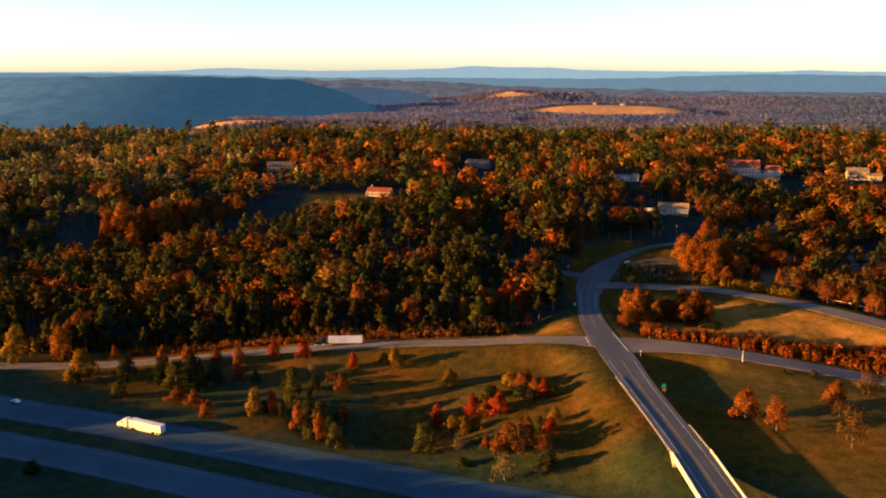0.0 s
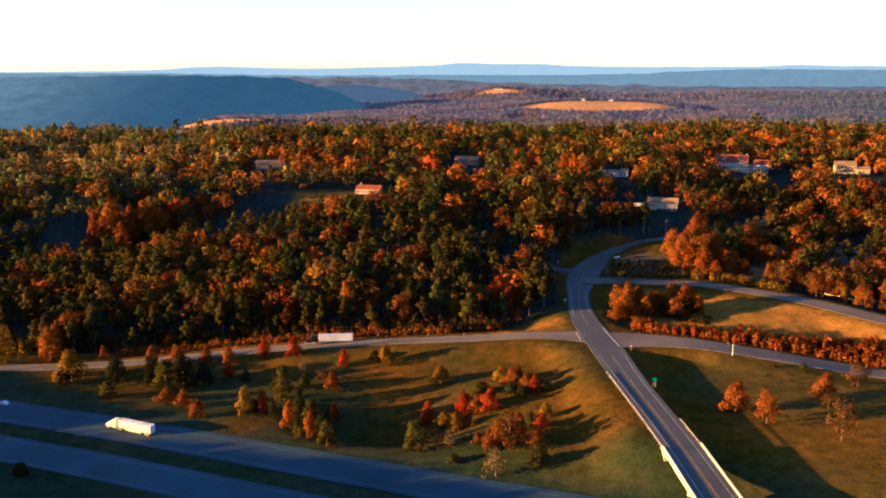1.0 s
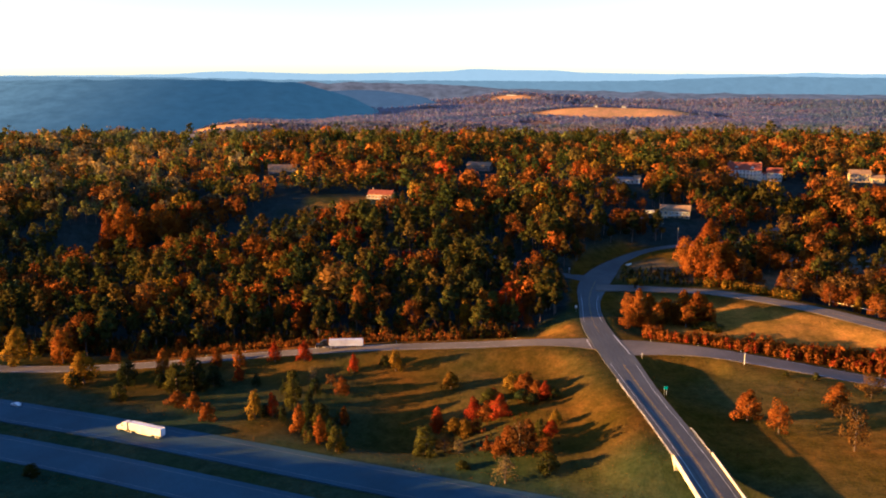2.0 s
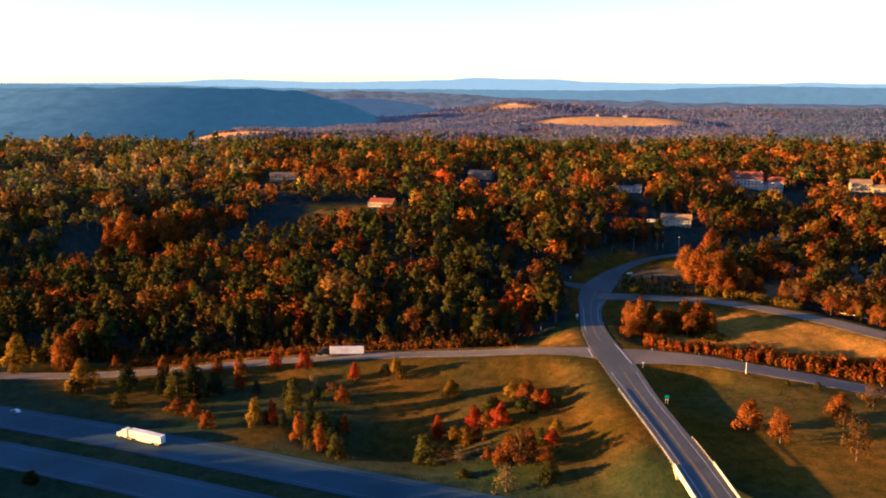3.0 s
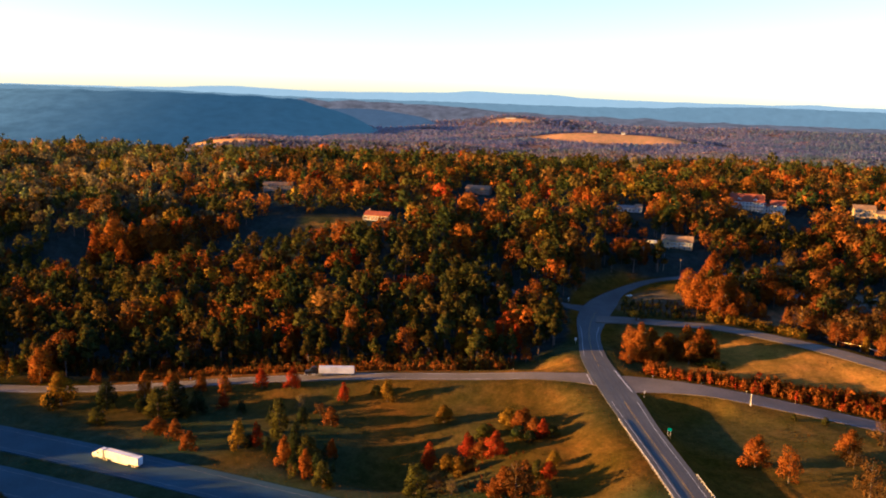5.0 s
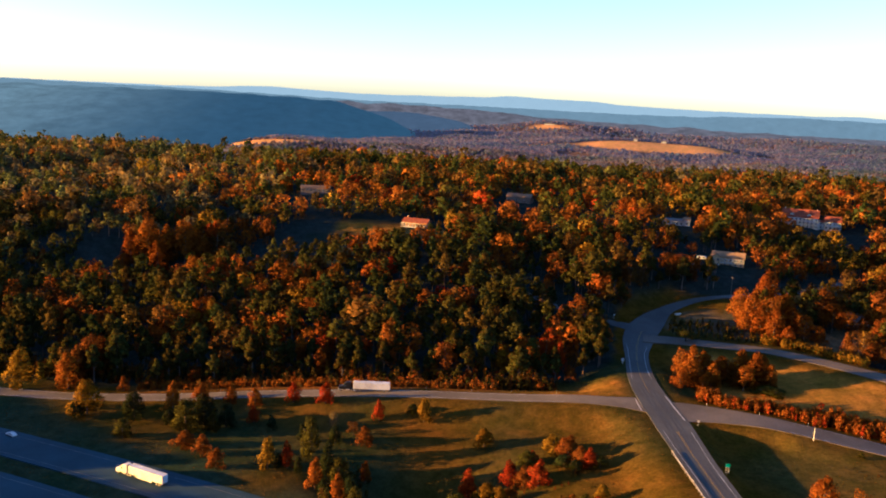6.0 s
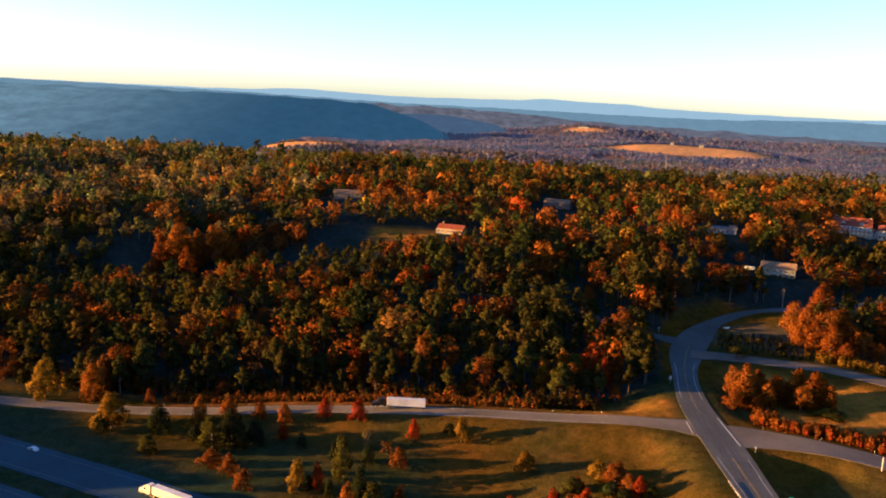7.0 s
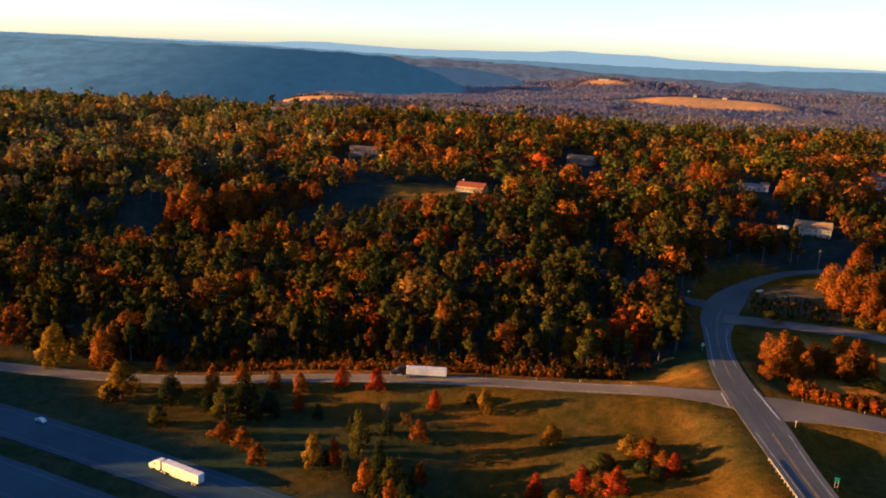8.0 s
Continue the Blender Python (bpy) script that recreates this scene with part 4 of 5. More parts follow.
GROVES = [(-227, 580, 24, 'orange'), (-217, 585, 26, 'orange'), (-206, 588, 26, 'orange'), (-220, 594, 25, 'rust'), (-195, 591, 25, 'rust'), (-208, 577, 22, 'orange'),
          (-184, 593, 23, 'rust'), (-175, 597, 21, 'brown'), (-230, 572, 13, 'orange'), (-198, 599, 25, 'orange'),
          (-207, 511, 13.3, 'gold'), (-91, 522, 17, 'orange'), (-93, 513, 13.0, 'orange'), (-52, 547, 15.5, 'red'), (-140, 474, 19, 'gold'), (-149, 482, 17, 'orange'),
          (-131, 462, 16, 'orange'), (36, 436, 16, 'red'), (42, 429, 15, 'red'), (59, 496, 17, 'orange'), (174, 661, 21, 'gold'), (182, 657, 20, 'gold')]
HILL_TREES = [(165, 651, 18, 'orange'), (119, 680, 20, 'orange'), (114, 691, 19, 'orange'), (-150, 796, 16, 'orange'), (-163, 753, 16, 'orange'), (-103, 755, 17, 'red'),
              (14, 798, 16, 'orange'), (82, 756, 18, 'orange'), (89, 734, 17, 'orange'), (21, 519, 21, 'olive'), (29, 430, 17, 'olive'), (72, 537, 20, 'pine'),
              (78, 541, 19, 'pine'), (86, 545, 18.5, 'pine'), (64, 544, 17.4, 'pine'), (-113, 533, 16, 'orange'), (-122, 508, 17, 'rust'), (-185, 596, 17, 'orange')]
for rows, group in ((GROVES, "tall trees in the woods"), (HILL_TREES, "tall trees in the woods"), (MEADOW_WEST, "trees in the meadow"), (MEADOW_MIDDLE, "trees in the meadow"), (MEADOW_EAST, "trees in the meadow"), (BEYOND_BRIDGE, "trees beyond the bridge"),
                    (RAMP_COPSE, "copse between the ramps"), (YARD_TREES, "trees in the yards")):
    for x, y, h, kind, *wide in rows:
        stand(x, y, h, kind, group, TR, 0.78 if group == "trees in the yards" else 1.0, *wide)
for x, y, h, kind in EDGE_TREES:
    stand(float(x), float(y), float(h), str(kind), "trees at the edge of the woods", TR)
for roots in KINDS.values():                     # a kind that stands nowhere is taken away again
    for root in roots:
        if root.name not in used:
            for o in (*root.children_recursive, root):
                bpy.data.objects.remove(o)


# ---- brush ----
def brush(name, places, heights, kinds, label, seed, n=36, slim=1.0):
    rs = np.random.RandomState(seed)
    co, cols = [], []
    z = land(places[:, 0], places[:, 1])
    for (x, y), h, k, g in zip(places, heights, kinds, z):
        r = h * rs.uniform(0.14, 0.28) * slim
        q = leaf_quads(rs, (x, y, g + h * 0.42), (r, r, h * 0.6), n, 0.155 * h ** 0.7, 0.6, 0.3)
        co.append(q.reshape(-1, 6))
        cols.append(np.tile((*(np.array(PALETTE[k][rs.randint(len(PALETTE[k]))]) * rs.uniform(0.7, 1.3)), 1.0), (n * 3, 1)))
    co = np.concatenate(co)
    return tagged(new(name, quads_mesh(name, co[:, :3], [LEAVES], colours=np.concatenate(cols), normals=co[:, 3:])), label, "brush", kind="stuff")


def beside(line, x0, x1, off0, off1, count, rs):
    """Random places beside a road, off0 to off1 metres from its edge."""
    seg = line[(line[:, 0] > x0) & (line[:, 0] < x1)]
    d = np.gradient(seg[:, :2], axis=0)
    d /= np.linalg.norm(d, axis=1)[:, None]
    i = rs.randint(len(seg), size=count)
    nrm = np.stack([d[i, 1], -d[i, 0]], 1)
    nrm[nrm[:, 1] < 0] *= -1                     # the side away from the highway
    o = seg[i, 3] / 2 + rs.uniform(off0, off1, count)
    return seg[i, :2] + nrm * o[:, None] + rs.normal(0, 1.0, (count, 2))


BR = np.random.RandomState(17)
p = beside(RAMP_WEST, -150, 12, 6, 18, 2600, BR)
brush("brush_west", p, BR.uniform(1.3, 3.2, len(p)) + 2.2 * (BR.rand(len(p)) < 0.07), np.array(["rust", "rust", "brown", "orange"])[BR.randint(4, size=len(p))], "red-brown brush along the exit ramp", 301)
p = beside(RAMP_WEST, -230, 40, 16, 30, 900, BR)
brush("saplings_west", p, BR.uniform(3, 8, len(p)), np.array(["olive", "brown", "rust", "pine", "pine", "gold"])[BR.randint(6, size=len(p))], "young brown and olive trees below the woods", 302)
p = beside(RAMP_EAST, 96, 330, 3.5, 20, 4300, BR)
tall = BR.uniform(2.2, 5.6, len(p)) + 3.6 * smooth(0.1, 1.0, waves(p[:, 0], p[:, 1], 26, 95)) * BR.rand(len(p))
brush("brush_east", p, tall, np.array(["rust", "orange", "orange", "red", "orange", "rust"])[BR.randint(6, size=len(p))], "orange and rust brush along the on-ramp", 303, 40, 0.85)
p = np.column_stack([BR.uniform(-54, -36, 46), BR.uniform(300, 334, 46)])
brush("thicket_meadow", p, BR.uniform(2, 4.5, len(p)), np.array(["pine", "brown", "olive", "pine"])[BR.randint(4, size=len(p))], "dense young trees and brush in the meadow", 306)
p = np.column_stack([BR.uniform(6, 44, 40), BR.uniform(276, 338, 40)])
brush("thicket_red", p, BR.uniform(1.2, 3.0, len(p)), np.array(["rust", "brown", "olive", "rust"])[BR.randint(4, size=len(p))], "red-brown undergrowth between the meadow trees", 307)
p = beside(FRONTAGE, 152, 190, 7, 10, 190, BR)
brush("hedge_front", p, BR.uniform(3.5, 6, len(p)), np.array(["olive", "gold", "gold"])[BR.randint(3, size=len(p))], "olive-green hedge beside the frontage road", 304)
p = beside(FRONTAGE, 108, 156, 6, 30, 300, BR)
brush("shrubs_front", p, BR.uniform(1.5, 4, len(p)), np.array(["olive", "pine", "brown", "gold", "cedar"])[BR.randint(5, size=len(p))], "dark shrubs at the corner of the junction", 305)


# ---- bridge and rails ----
def bridge():
    b = thing("bridge", 84, 210, 0, 0, "concrete road bridge over the highway with low parapets", "bridge")
    deck = boxes("deck", CONCRETE, b, (-6.6, -62, -1.1, 6.6, 50, -0.32))
    for x in (-4.8, -1.6, 1.6, 4.8):
        boxes("girder", CONCRETE, deck, (x - 0.35, -62, -2.3, x + 0.35, 49, -1.104))
    for s, y1 in ((-1, 48.5), (1, 50.5)):
        boxes("parapet", CONCRETE, b, (s * 6.62 - 0.22, -62, -1.2, s * 6.62 + 0.22, y1, 0.72), bevel=0.05)
    for y in (-8, 22):
        pier = boxes("pier_cap", CONCRETE, b, (-6.2, y - 0.7, -3.4, 6.2, y + 0.7, -2.304))
        for x in (-4.5, 0, 4.5):
            bm = bmesh.new()
            tube(bm, (x, y, -14), (x, y, -3.3), 0.55, 0.55, 12)
            part("column", bm, CONCRETE, pier)
    boxes("abutment", CONCRETE, b, (-6.8, 46, -7.5, 6.8, 49.5, -1.12))
    boxes("abutment", CONCRETE, b, (-6.8, -66, -9, 6.8, -62.5, -1.12))
    return b


bridge()


def guardrail(pts, label):
    """A steel W-beam on posts along a line."""
    root = thing("guardrail", *pts[0], 0, label, "guardrail")
    o = Vector(pts[0])
    v, f = [], []
    prof = [(0.0, 0.45), (0.08, 0.5), (0.0, 0.58), (0.08, 0.66), (0.0, 0.72)]
    for p in pts:
        for dx, dz in prof:
            v.append((p[0] - o.x + dx, p[1] - o.y, p[2] - o.z + dz))
    k = len(prof)
    for i in range(len(pts) - 1):
        f += [(i * k + j, i * k + j + 1, (i + 1) * k + j + 1, (i + 1) * k + j) for j in range(k - 1)]
    beam = new("beam", mesh_from("beam", v, f, STEEL))
    beam.parent = root
    post = None
    for i, p in enumerate(pts):
        at = (p[0] - o.x - 0.12, p[1] - o.y, p[2] - o.z)
        if post is None:
            post = boxes("post", CONCRETE, root, (-0.09, -0.09, -0.8, 0.09, 0.09, 0.78))
            post.location = at
        else:
            q = new("post", post.data)
            q.parent, q.location = root, at
    return root


def along(line, y0, y1, off, step, side=-1):
    """Points beside a road: off metres outside its left (-1) or right (1) edge."""
    c = cut(line, y0, y1)
    out = []
    for y in np.arange(y0, y1, step):
        x, z, w = (float(np.interp(y, c[:, 1], c[:, k])) for k in (0, 2, 3))
        out.append((x + side * (w / 2 + off), float(y), z))
    return out


guardrail(along(MAIN, 259, 330, 0.5, 2.4), "galvanised guardrail with pale posts on the bridge approach")
guardrail(along(MAIN, 261, 282, 0.3, 2.4, 1), "short galvanised guardrail beyond the bridge parapet")


# ---- posts, poles and signs ----
def utility_pole(x, y, h, turn):
    z = land1(x, y)
    root = thing("utility_pole", x, y, z, turn, "weathered wooden utility pole with a crossarm", "utility pole", "poles by the hill road")
    bm = bmesh.new()
    tube(bm, (0, 0, -1), (0, 0, h), 0.17, 0.11, 8)
    part("pole", bm, WOOD_POLE, root)
    arm = boxes("crossarm", WOOD_POLE, root, (-1.2, -0.16, h - 1.0, 1.2, -0.04, h - 0.85))
    for ix in (-1.05, 0.0, 1.05):
        bm = bmesh.new()
        tube(bm, (ix, -0.1, h - 0.85), (ix, -0.1, h - 0.65), 0.06, 0.04, 6)
        part("insulator", bm, CONCRETE, arm)
    return root


for x, y, h, a in ((152, 567, 12, 20), (160, 556, 11.5, 30), (140, 575, 11, 20), (62, 560, 11, 0), (76, 548, 11, 0)):
    utility_pole(x, y, h, a)


def transmission_tower(x, y, h, turn):
    """A lattice tower with four legs, braces and three crossarms."""
    root = thing("transmission_tower", x, y, land1(x, y), turn, "distant grey steel lattice transmission tower", "transmission tower", "towers of the power line")
    for sx in (-1, 1):
        for sy in (-1, 1):
            bm = bmesh.new()
            tube(bm, (sx * 3.4, sy * 3.4, -1), (sx * 0.6, sy * 0.6, h), 0.2, 0.15, 5)
            for k in range(4):
                z0, z1 = h * k / 4, h * (k + 1) / 4
                w0, w1 = 3.4 - 2.8 * k / 4, 3.4 - 2.8 * (k + 1) / 4
                tube(bm, (sx * w0, sy * w0, z0), (-sx * w1, sy * w1, z1), 0.1, 0.1, 4)
            part("leg", bm, DULL_STEEL, root)
    for k, w in ((0.68, 7.5), (0.82, 6.5), (0.96, 5.0)):
        boxes("crossarm", DULL_STEEL, root, (-w, -0.25, h * k - 0.2, w, 0.25, h * k + 0.2))
    return root


for x, y, h in ((1295, 3300, 34), (1400, 3230, 34), (1503, 3300, 36), (1560, 3160, 32), (1180, 3420, 34)):
    transmission_tower(x, y, h, 30)


def sign(name, x, y, h, w, ph, face, label, turn=0.0, posts=1):
    root = thing(name, x, y, land1(x, y), turn, label, "road sign")
    for k in range(posts):
        px = 0 if posts == 1 else (k - 0.5) * w * 0.6
        bm = bmesh.new()
        tube(bm, (px, 0, -0.5), (px, 0, h), 0.06, 0.06, 6)
        part("post", bm, STEEL, root)
    boxes("panel", face, root, (-w / 2, -0.1, h - ph, w / 2, -0.065, h), bevel=0.01)
    return root


sign("road_sign", 89.2, 314, 3.4, 1.5, 1.1, SIGN_GREEN, "green road sign on two steel posts beside the road", 0, 2)
sign("road_sign", 90.3, 357.5, 2.6, 0.8, 0.8, PAINT_WHITE, "white sign on a post at the ramp")
sign("road_sign", 73.3, 434, 3.2, 1.1, 1.4, STEEL, "grey back of a road sign on a post")
sign("road_sign", 83, 522, 2.4, 0.9, 0.9, PAINT_WHITE, "white sign at the side road")


def marker_post(x, y, h):
    root = thing("marker_post", x, y, land1(x, y), 0, "tall white post beside the on-ramp", "post")
    bm = bmesh.new()
    tube(bm, (0, 0, -0.5), (0, 0, h), 0.22, 0.18, 8)
    part("shaft", bm, PAINT_WHITE, root)
    boxes("cap", PAINT_WHITE, root, (-0.26, -0.26, h, 0.26, 0.26, h + 0.1), bevel=0.03)
    return root


marker_post(133.4, 351.4, 5.2)


def delineator(x, y):
    root = thing("delineator", x, y, land1(x, y), 0, "thin white roadside delineator post on the verge", "post", "delineators along the ramps")
    bm = bmesh.new()
    tube(bm, (0, 0, -0.3), (0, 0, 1.25), 0.06, 0.05, 6)
    part("shaft", bm, PAINT_WHITE, root)
    boxes("reflector", SIGN_GREEN, root, (-0.05, -0.075, 1.0, 0.05, -0.058, 1.18))
    return root


for line, x0, x1, side in ((RAMP_EAST, 100, 240, 1), (RAMP_WEST, -160, 40, 1)):
    seg = line[(line[:, 0] > x0) & (line[:, 0] < x1)]
    for p in seg[::6]:
        delineator(float(p[0]), float(p[1] + p[3] / 2 + 1.6))


# ---- buildings ----
def gable(bm, x0, y0, x1, y1, z, rise, over=0.6, thick=0.22, along_x=True):
    """A gabled roof slab with eaves."""
    x0, y0, x1, y1 = x0 - over, y0 - over, x1 + over, y1 + over
    if along_x:
        ym = (y0 + y1) / 2
        prof = [(y0, z), (ym, z + rise), (y1, z), (y1, z - thick), (ym, z + rise - thick), (y0, z - thick)]
        a, b = [bm.verts.new((x0, p, q)) for p, q in prof], [bm.verts.new((x1, p, q)) for p, q in prof]
    else:
        xm = (x0 + x1) / 2
        prof = [(x0, z), (xm, z + rise), (x1, z), (x1, z - thick), (xm, z + rise - thick), (x0, z - thick)]
        a, b = [bm.verts.new((p, y1, q)) for p, q in prof], [bm.verts.new((p, y0, q)) for p, q in prof]
    for i in range(6):
        j = (i + 1) % 6
        bm.faces.new((a[i], b[i], b[j], a[j]))
    for s in (a, b):
        bm.faces.new((s[0], s[1], s[4], s[5]))
        bm.faces.new((s[1], s[2], s[3], s[4]))
    bmesh.ops.recalc_face_normals(bm, faces=bm.faces)
    return bm


def gable_walls(bm, x0, y0, x1, y1, z0, z1, rise, along_x=True):
    """Walls that run up into the gables."""
    if along_x:
        prof = [(y0, z0), (y1, z0), (y1, z1), ((y0 + y1) / 2, z1 + rise), (y0, z1)]
        a, b = [bm.verts.new((x0, p, q)) for p, q in prof], [bm.verts.new((x1, p, q)) for p, q in prof]
    else:
        prof = [(x0, z0), (x1, z0), (x1, z1), ((x0 + x1) / 2, z1 + rise), (x0, z1)]
        a, b = [bm.verts.new((p, y0, q)) for p, q in prof], [bm.verts.new((p, y1, q)) for p, q in prof]
    bm.faces.new(a), bm.faces.new(b)
    for i in range(5):
        j = (i + 1) % 5
        bm.faces.new((a[i], a[j], b[j], b[i]))
    bmesh.ops.recalc_face_normals(bm, faces=bm.faces)
    return bm


def window(parent, x, y, z, w, h, side="front"):
    """A framed window set proud of a wall; front faces -y, west faces -x."""
    if side == "front":
        fr = boxes("window", WHITE_WALL, parent, (x - w / 2 - 0.1, y - 0.08, z - 0.1, x + w / 2 + 0.1, y + 0.05, z), (x - w / 2 - 0.1, y - 0.08, z + h, x + w / 2 + 0.1, y + 0.05, z + h + 0.1),
                   (x - w / 2 - 0.1, y - 0.08, z, x - w / 2, y + 0.05, z + h), (x + w / 2, y - 0.08, z, x + w / 2 + 0.1, y + 0.05, z + h))
        boxes("pane", GLASS, fr, (x - w / 2, y - 0.03, z, x + w / 2, y + 0.04, z + h))
    else:
        fr = boxes("window", WHITE_WALL, parent, (y - 0.08, x - w / 2 - 0.1, z - 0.1, y + 0.05, x + w / 2 + 0.1, z), (y - 0.08, x - w / 2 - 0.1, z + h, y + 0.05, x + w / 2 + 0.1, z + h + 0.1),
                   (y - 0.08, x - w / 2 - 0.1, z, y + 0.05, x - w / 2, z + h), (y - 0.08, x + w / 2, z, y + 0.05, x + w / 2 + 0.1, z + h))
        boxes("pane", GLASS, fr, (y - 0.03, x - w / 2, z, y + 0.04, x + w / 2, z + h))
    return fr


def chimney(parent, x, y, z0, z1):
    c = boxes("chimney", BRICK_WALL, parent, (x - 0.5, y - 0.4, z0, x + 0.5, y + 0.4, z1), bevel=0.03)
    boxes("cap", CONCRETE, c, (x - 0.6, y - 0.5, z1 - 0.2, x + 0.6, y + 0.5, z1 + 0.06))
    return c


def porch(parent, x0, x1, y, depth, z, h, mat, posts):
    """A raised porch: floor, posts, rail and beam along a front wall."""
    p = boxes("porch", mat, parent, (x0, y - depth, z - 0.2, x1, y - 0.01, z), (x0, y - depth, z + h - 0.3, x1, y - depth + 0.25, z + h))
    for k in range(posts):
        x = x0 + 0.15 + (x1 - x0 - 0.3) * k / (posts - 1)
        boxes("column", mat, p, (x - 0.15, y - depth + 0.004, z, x + 0.15, y - depth + 0.3, z + h - 0.304))
    boxes("railing", mat, p, (x0, y - depth + 0.03, z + 0.85, x1, y - depth + 0.12, z + 1.0), (x0, y - depth + 0.03, z + 0.1, x1, y - depth + 0.12, z + 0.2))
    return p


def block(root, x0, y0, x1, y1, wall_h, rise, wall, roof, along_x=True, base=4.0, storeys=1, bays=4):
    """A gabled block with windows and a foundation that goes into the slope."""
    bm = bmesh.new()
    gable_walls(bm, x0, y0, x1, y1, -base, wall_h, rise - 0.12, along_x)
    body = part("wall", bm, wall, root)
    part("roof", gable(bmesh.new(), x0, y0, x1, y1, wall_h + 0.14, rise, along_x=along_x), roof, root)
    sh = wall_h / storeys
    for s in range(storeys):
        for k in range(bays):
            window(body, x0 + (x1 - x0) * (k + 0.5) / bays, y0 - 0.02, s * sh + 0.9, 1.3, 1.5)
        for k in range(max(1, int((y1 - y0) // 5))):
            window(body, y0 + (y1 - y0) * (k + 0.5) / max(1, int((y1 - y0) // 5)), x0 - 0.02, s * sh + 0.9, 1.2, 1.4, "west")
    return body


def lowest(x, y, r):
    return min(land1(x + a, y + b) for a in (-r, 0, r) for b in (-r, 0, r))


def building(name, x, y, turn, label, lift=0.8, r=7):
    return thing(name, x, y, lowest(x, y, r) + lift, turn, label, "house")


h = building("lodge", 270, 728, -19, "large white lodge with stacked porches and red-brown roofs", 0.8)
block(h, -20, 0, 7, 11, 8.2, 6.2, WHITE_WALL, ROOF_RED, storeys=3, bays=9)
for z in (-0.1, 2.75, 5.5):
    porch(h, -21, 8, 0, 3.0, z, 2.7, WHITE_WALL, 12)
for x in (-13, 0):
    bm = bmesh.new()
    gable_walls(bm, x - 1.6, 0.8, x + 1.6, 5, 8.3, 10.4, 1.4, False)
    dormer = part("dormer", bm, WHITE_WALL, h)
    part("dormer_roof", gable(bmesh.new(), x - 1.6, 0.8, x + 1.6, 5, 10.5, 1.5, 0.3, 0.15, False), ROOF_RED, dormer)
    window(dormer, x, 0.78, 8.9, 1.2, 1.3)
chimney(h, -18.5, 5.5, 9, 15), chimney(h, 6, 5.5, 9, 15)
block(h, 7.6, 2.5, 11.4, 9, 5.5, 1.2, WHITE_WALL, ROOF_RED, storeys=2, bays=1)
block(h, 12, 0.5, 24, 10, 6.6, 4.0, WHITE_WALL, ROOF_RED, storeys=2, bays=4)
porch(h, 12, 24.4, 0.5, 2.2, 2.9, 2.7, WHITE_WALL, 6)

h = building("house", 169.5, 601, -18, "cream two-storey house with a brown gabled roof and balcony", 0.4)
block(h, -10, 0, 10.5, 9, 6.2, 3.4, CREAM_WALL, ROOF_BROWN, storeys=2, bays=6)
block(h, -10.6, -2.4, -4.5, 3, 6.1, 2.2, CREAM_WALL, ROOF_BROWN, along_x=False, storeys=2, bays=2)
porch(h, -4.3, 10.5, 0, 2.4, 2.9, 2.7, WHITE_WALL, 7)
boxes("deck", WOOD_POLE, h, (-11, -6, -0.3, 0, -2.6, -0.1))

h = building("house", -45, 654, -16, "low house with a red-brown roof and tan walls on a lawn", 1.0)
block(h, -9.5, 0, 9.5, 10, 3.4, 2.6, WARM_WALL, ROOF_RED, storeys=1, bays=6)
porch(h, -9.6, 5, 0, 2.2, 0, 3.0, WHITE_WALL, 6)
chimney(h, -7, 5, 4, 7.4)

h = building("house", 37, 776, -20, "wide dark house under a low brown roof", 1.0)
block(h, -11, 0, 11, 10, 4.2, 3.0, WOOD_POLE, ROOF_BROWN, storeys=1, bays=6)
porch(h, -10, 10, 0, 2.6, 0, 3.2, WOOD_POLE, 6)

h = building("house", -137, 749, 3, "long low dark house with a pale brown roof", 3.0)
block(h, -12, 0, 12, 9, 3.2, 2.2, WOOD_POLE, ROOF_BROWN, storeys=1, bays=7)

h = building("house", -277, 992, 4, "pale-roofed barn-like house on the hill crest", 4.0)
block(h, -12, 0, 8, 12, 5.5, 3.4, WHITE_WALL, ROOF_GREY, storeys=1, bays=5)
block(h, 8.2, 2, 14, 10, 4.5, 2.2, WHITE_WALL, ROOF_GREY, storeys=1, bays=2)

h = building("house", 353, 698, -15, "cream house with brown roofs and a long garage wing", 1.5)
block(h, -12, 0, 4, 11, 6.2, 3.2, CREAM_WALL, ROOF_BROWN, storeys=2, bays=5)
block(h, 4.3, -2, 14, 7, 3.4, 2.4, CREAM_WALL, ROOF_BROWN, storeys=1, bays=3)

h = building("cabin", 152, 682, -8, "low white building among orange trees", 1.0)
block(h, -9, 0, 6, 7, 3.2, 1.8, WHITE_WALL, ROOF_GREY, storeys=1, bays=5)
block(h, 6.3, 1, 11, 7, 4.2, 2.0, WHITE_WALL, ROOF_BROWN, storeys=1, bays=1)

h = building("house", 178, 520, -10, "pale house half hidden behind orange trees", 0.8)
block(h, -7, 0, 7, 8, 3.2, 2.4, CREAM_WALL, ROOF_BROWN, storeys=1, bays=5)

h = building("house", 228, 520, 10, "grey gabled house behind rust-coloured trees", 0.8)
block(h, -7, 0, 7, 10, 4.2, 3.6, WHITE_WALL, ROOF_GREY, along_x=False, storeys=1, bays=4)

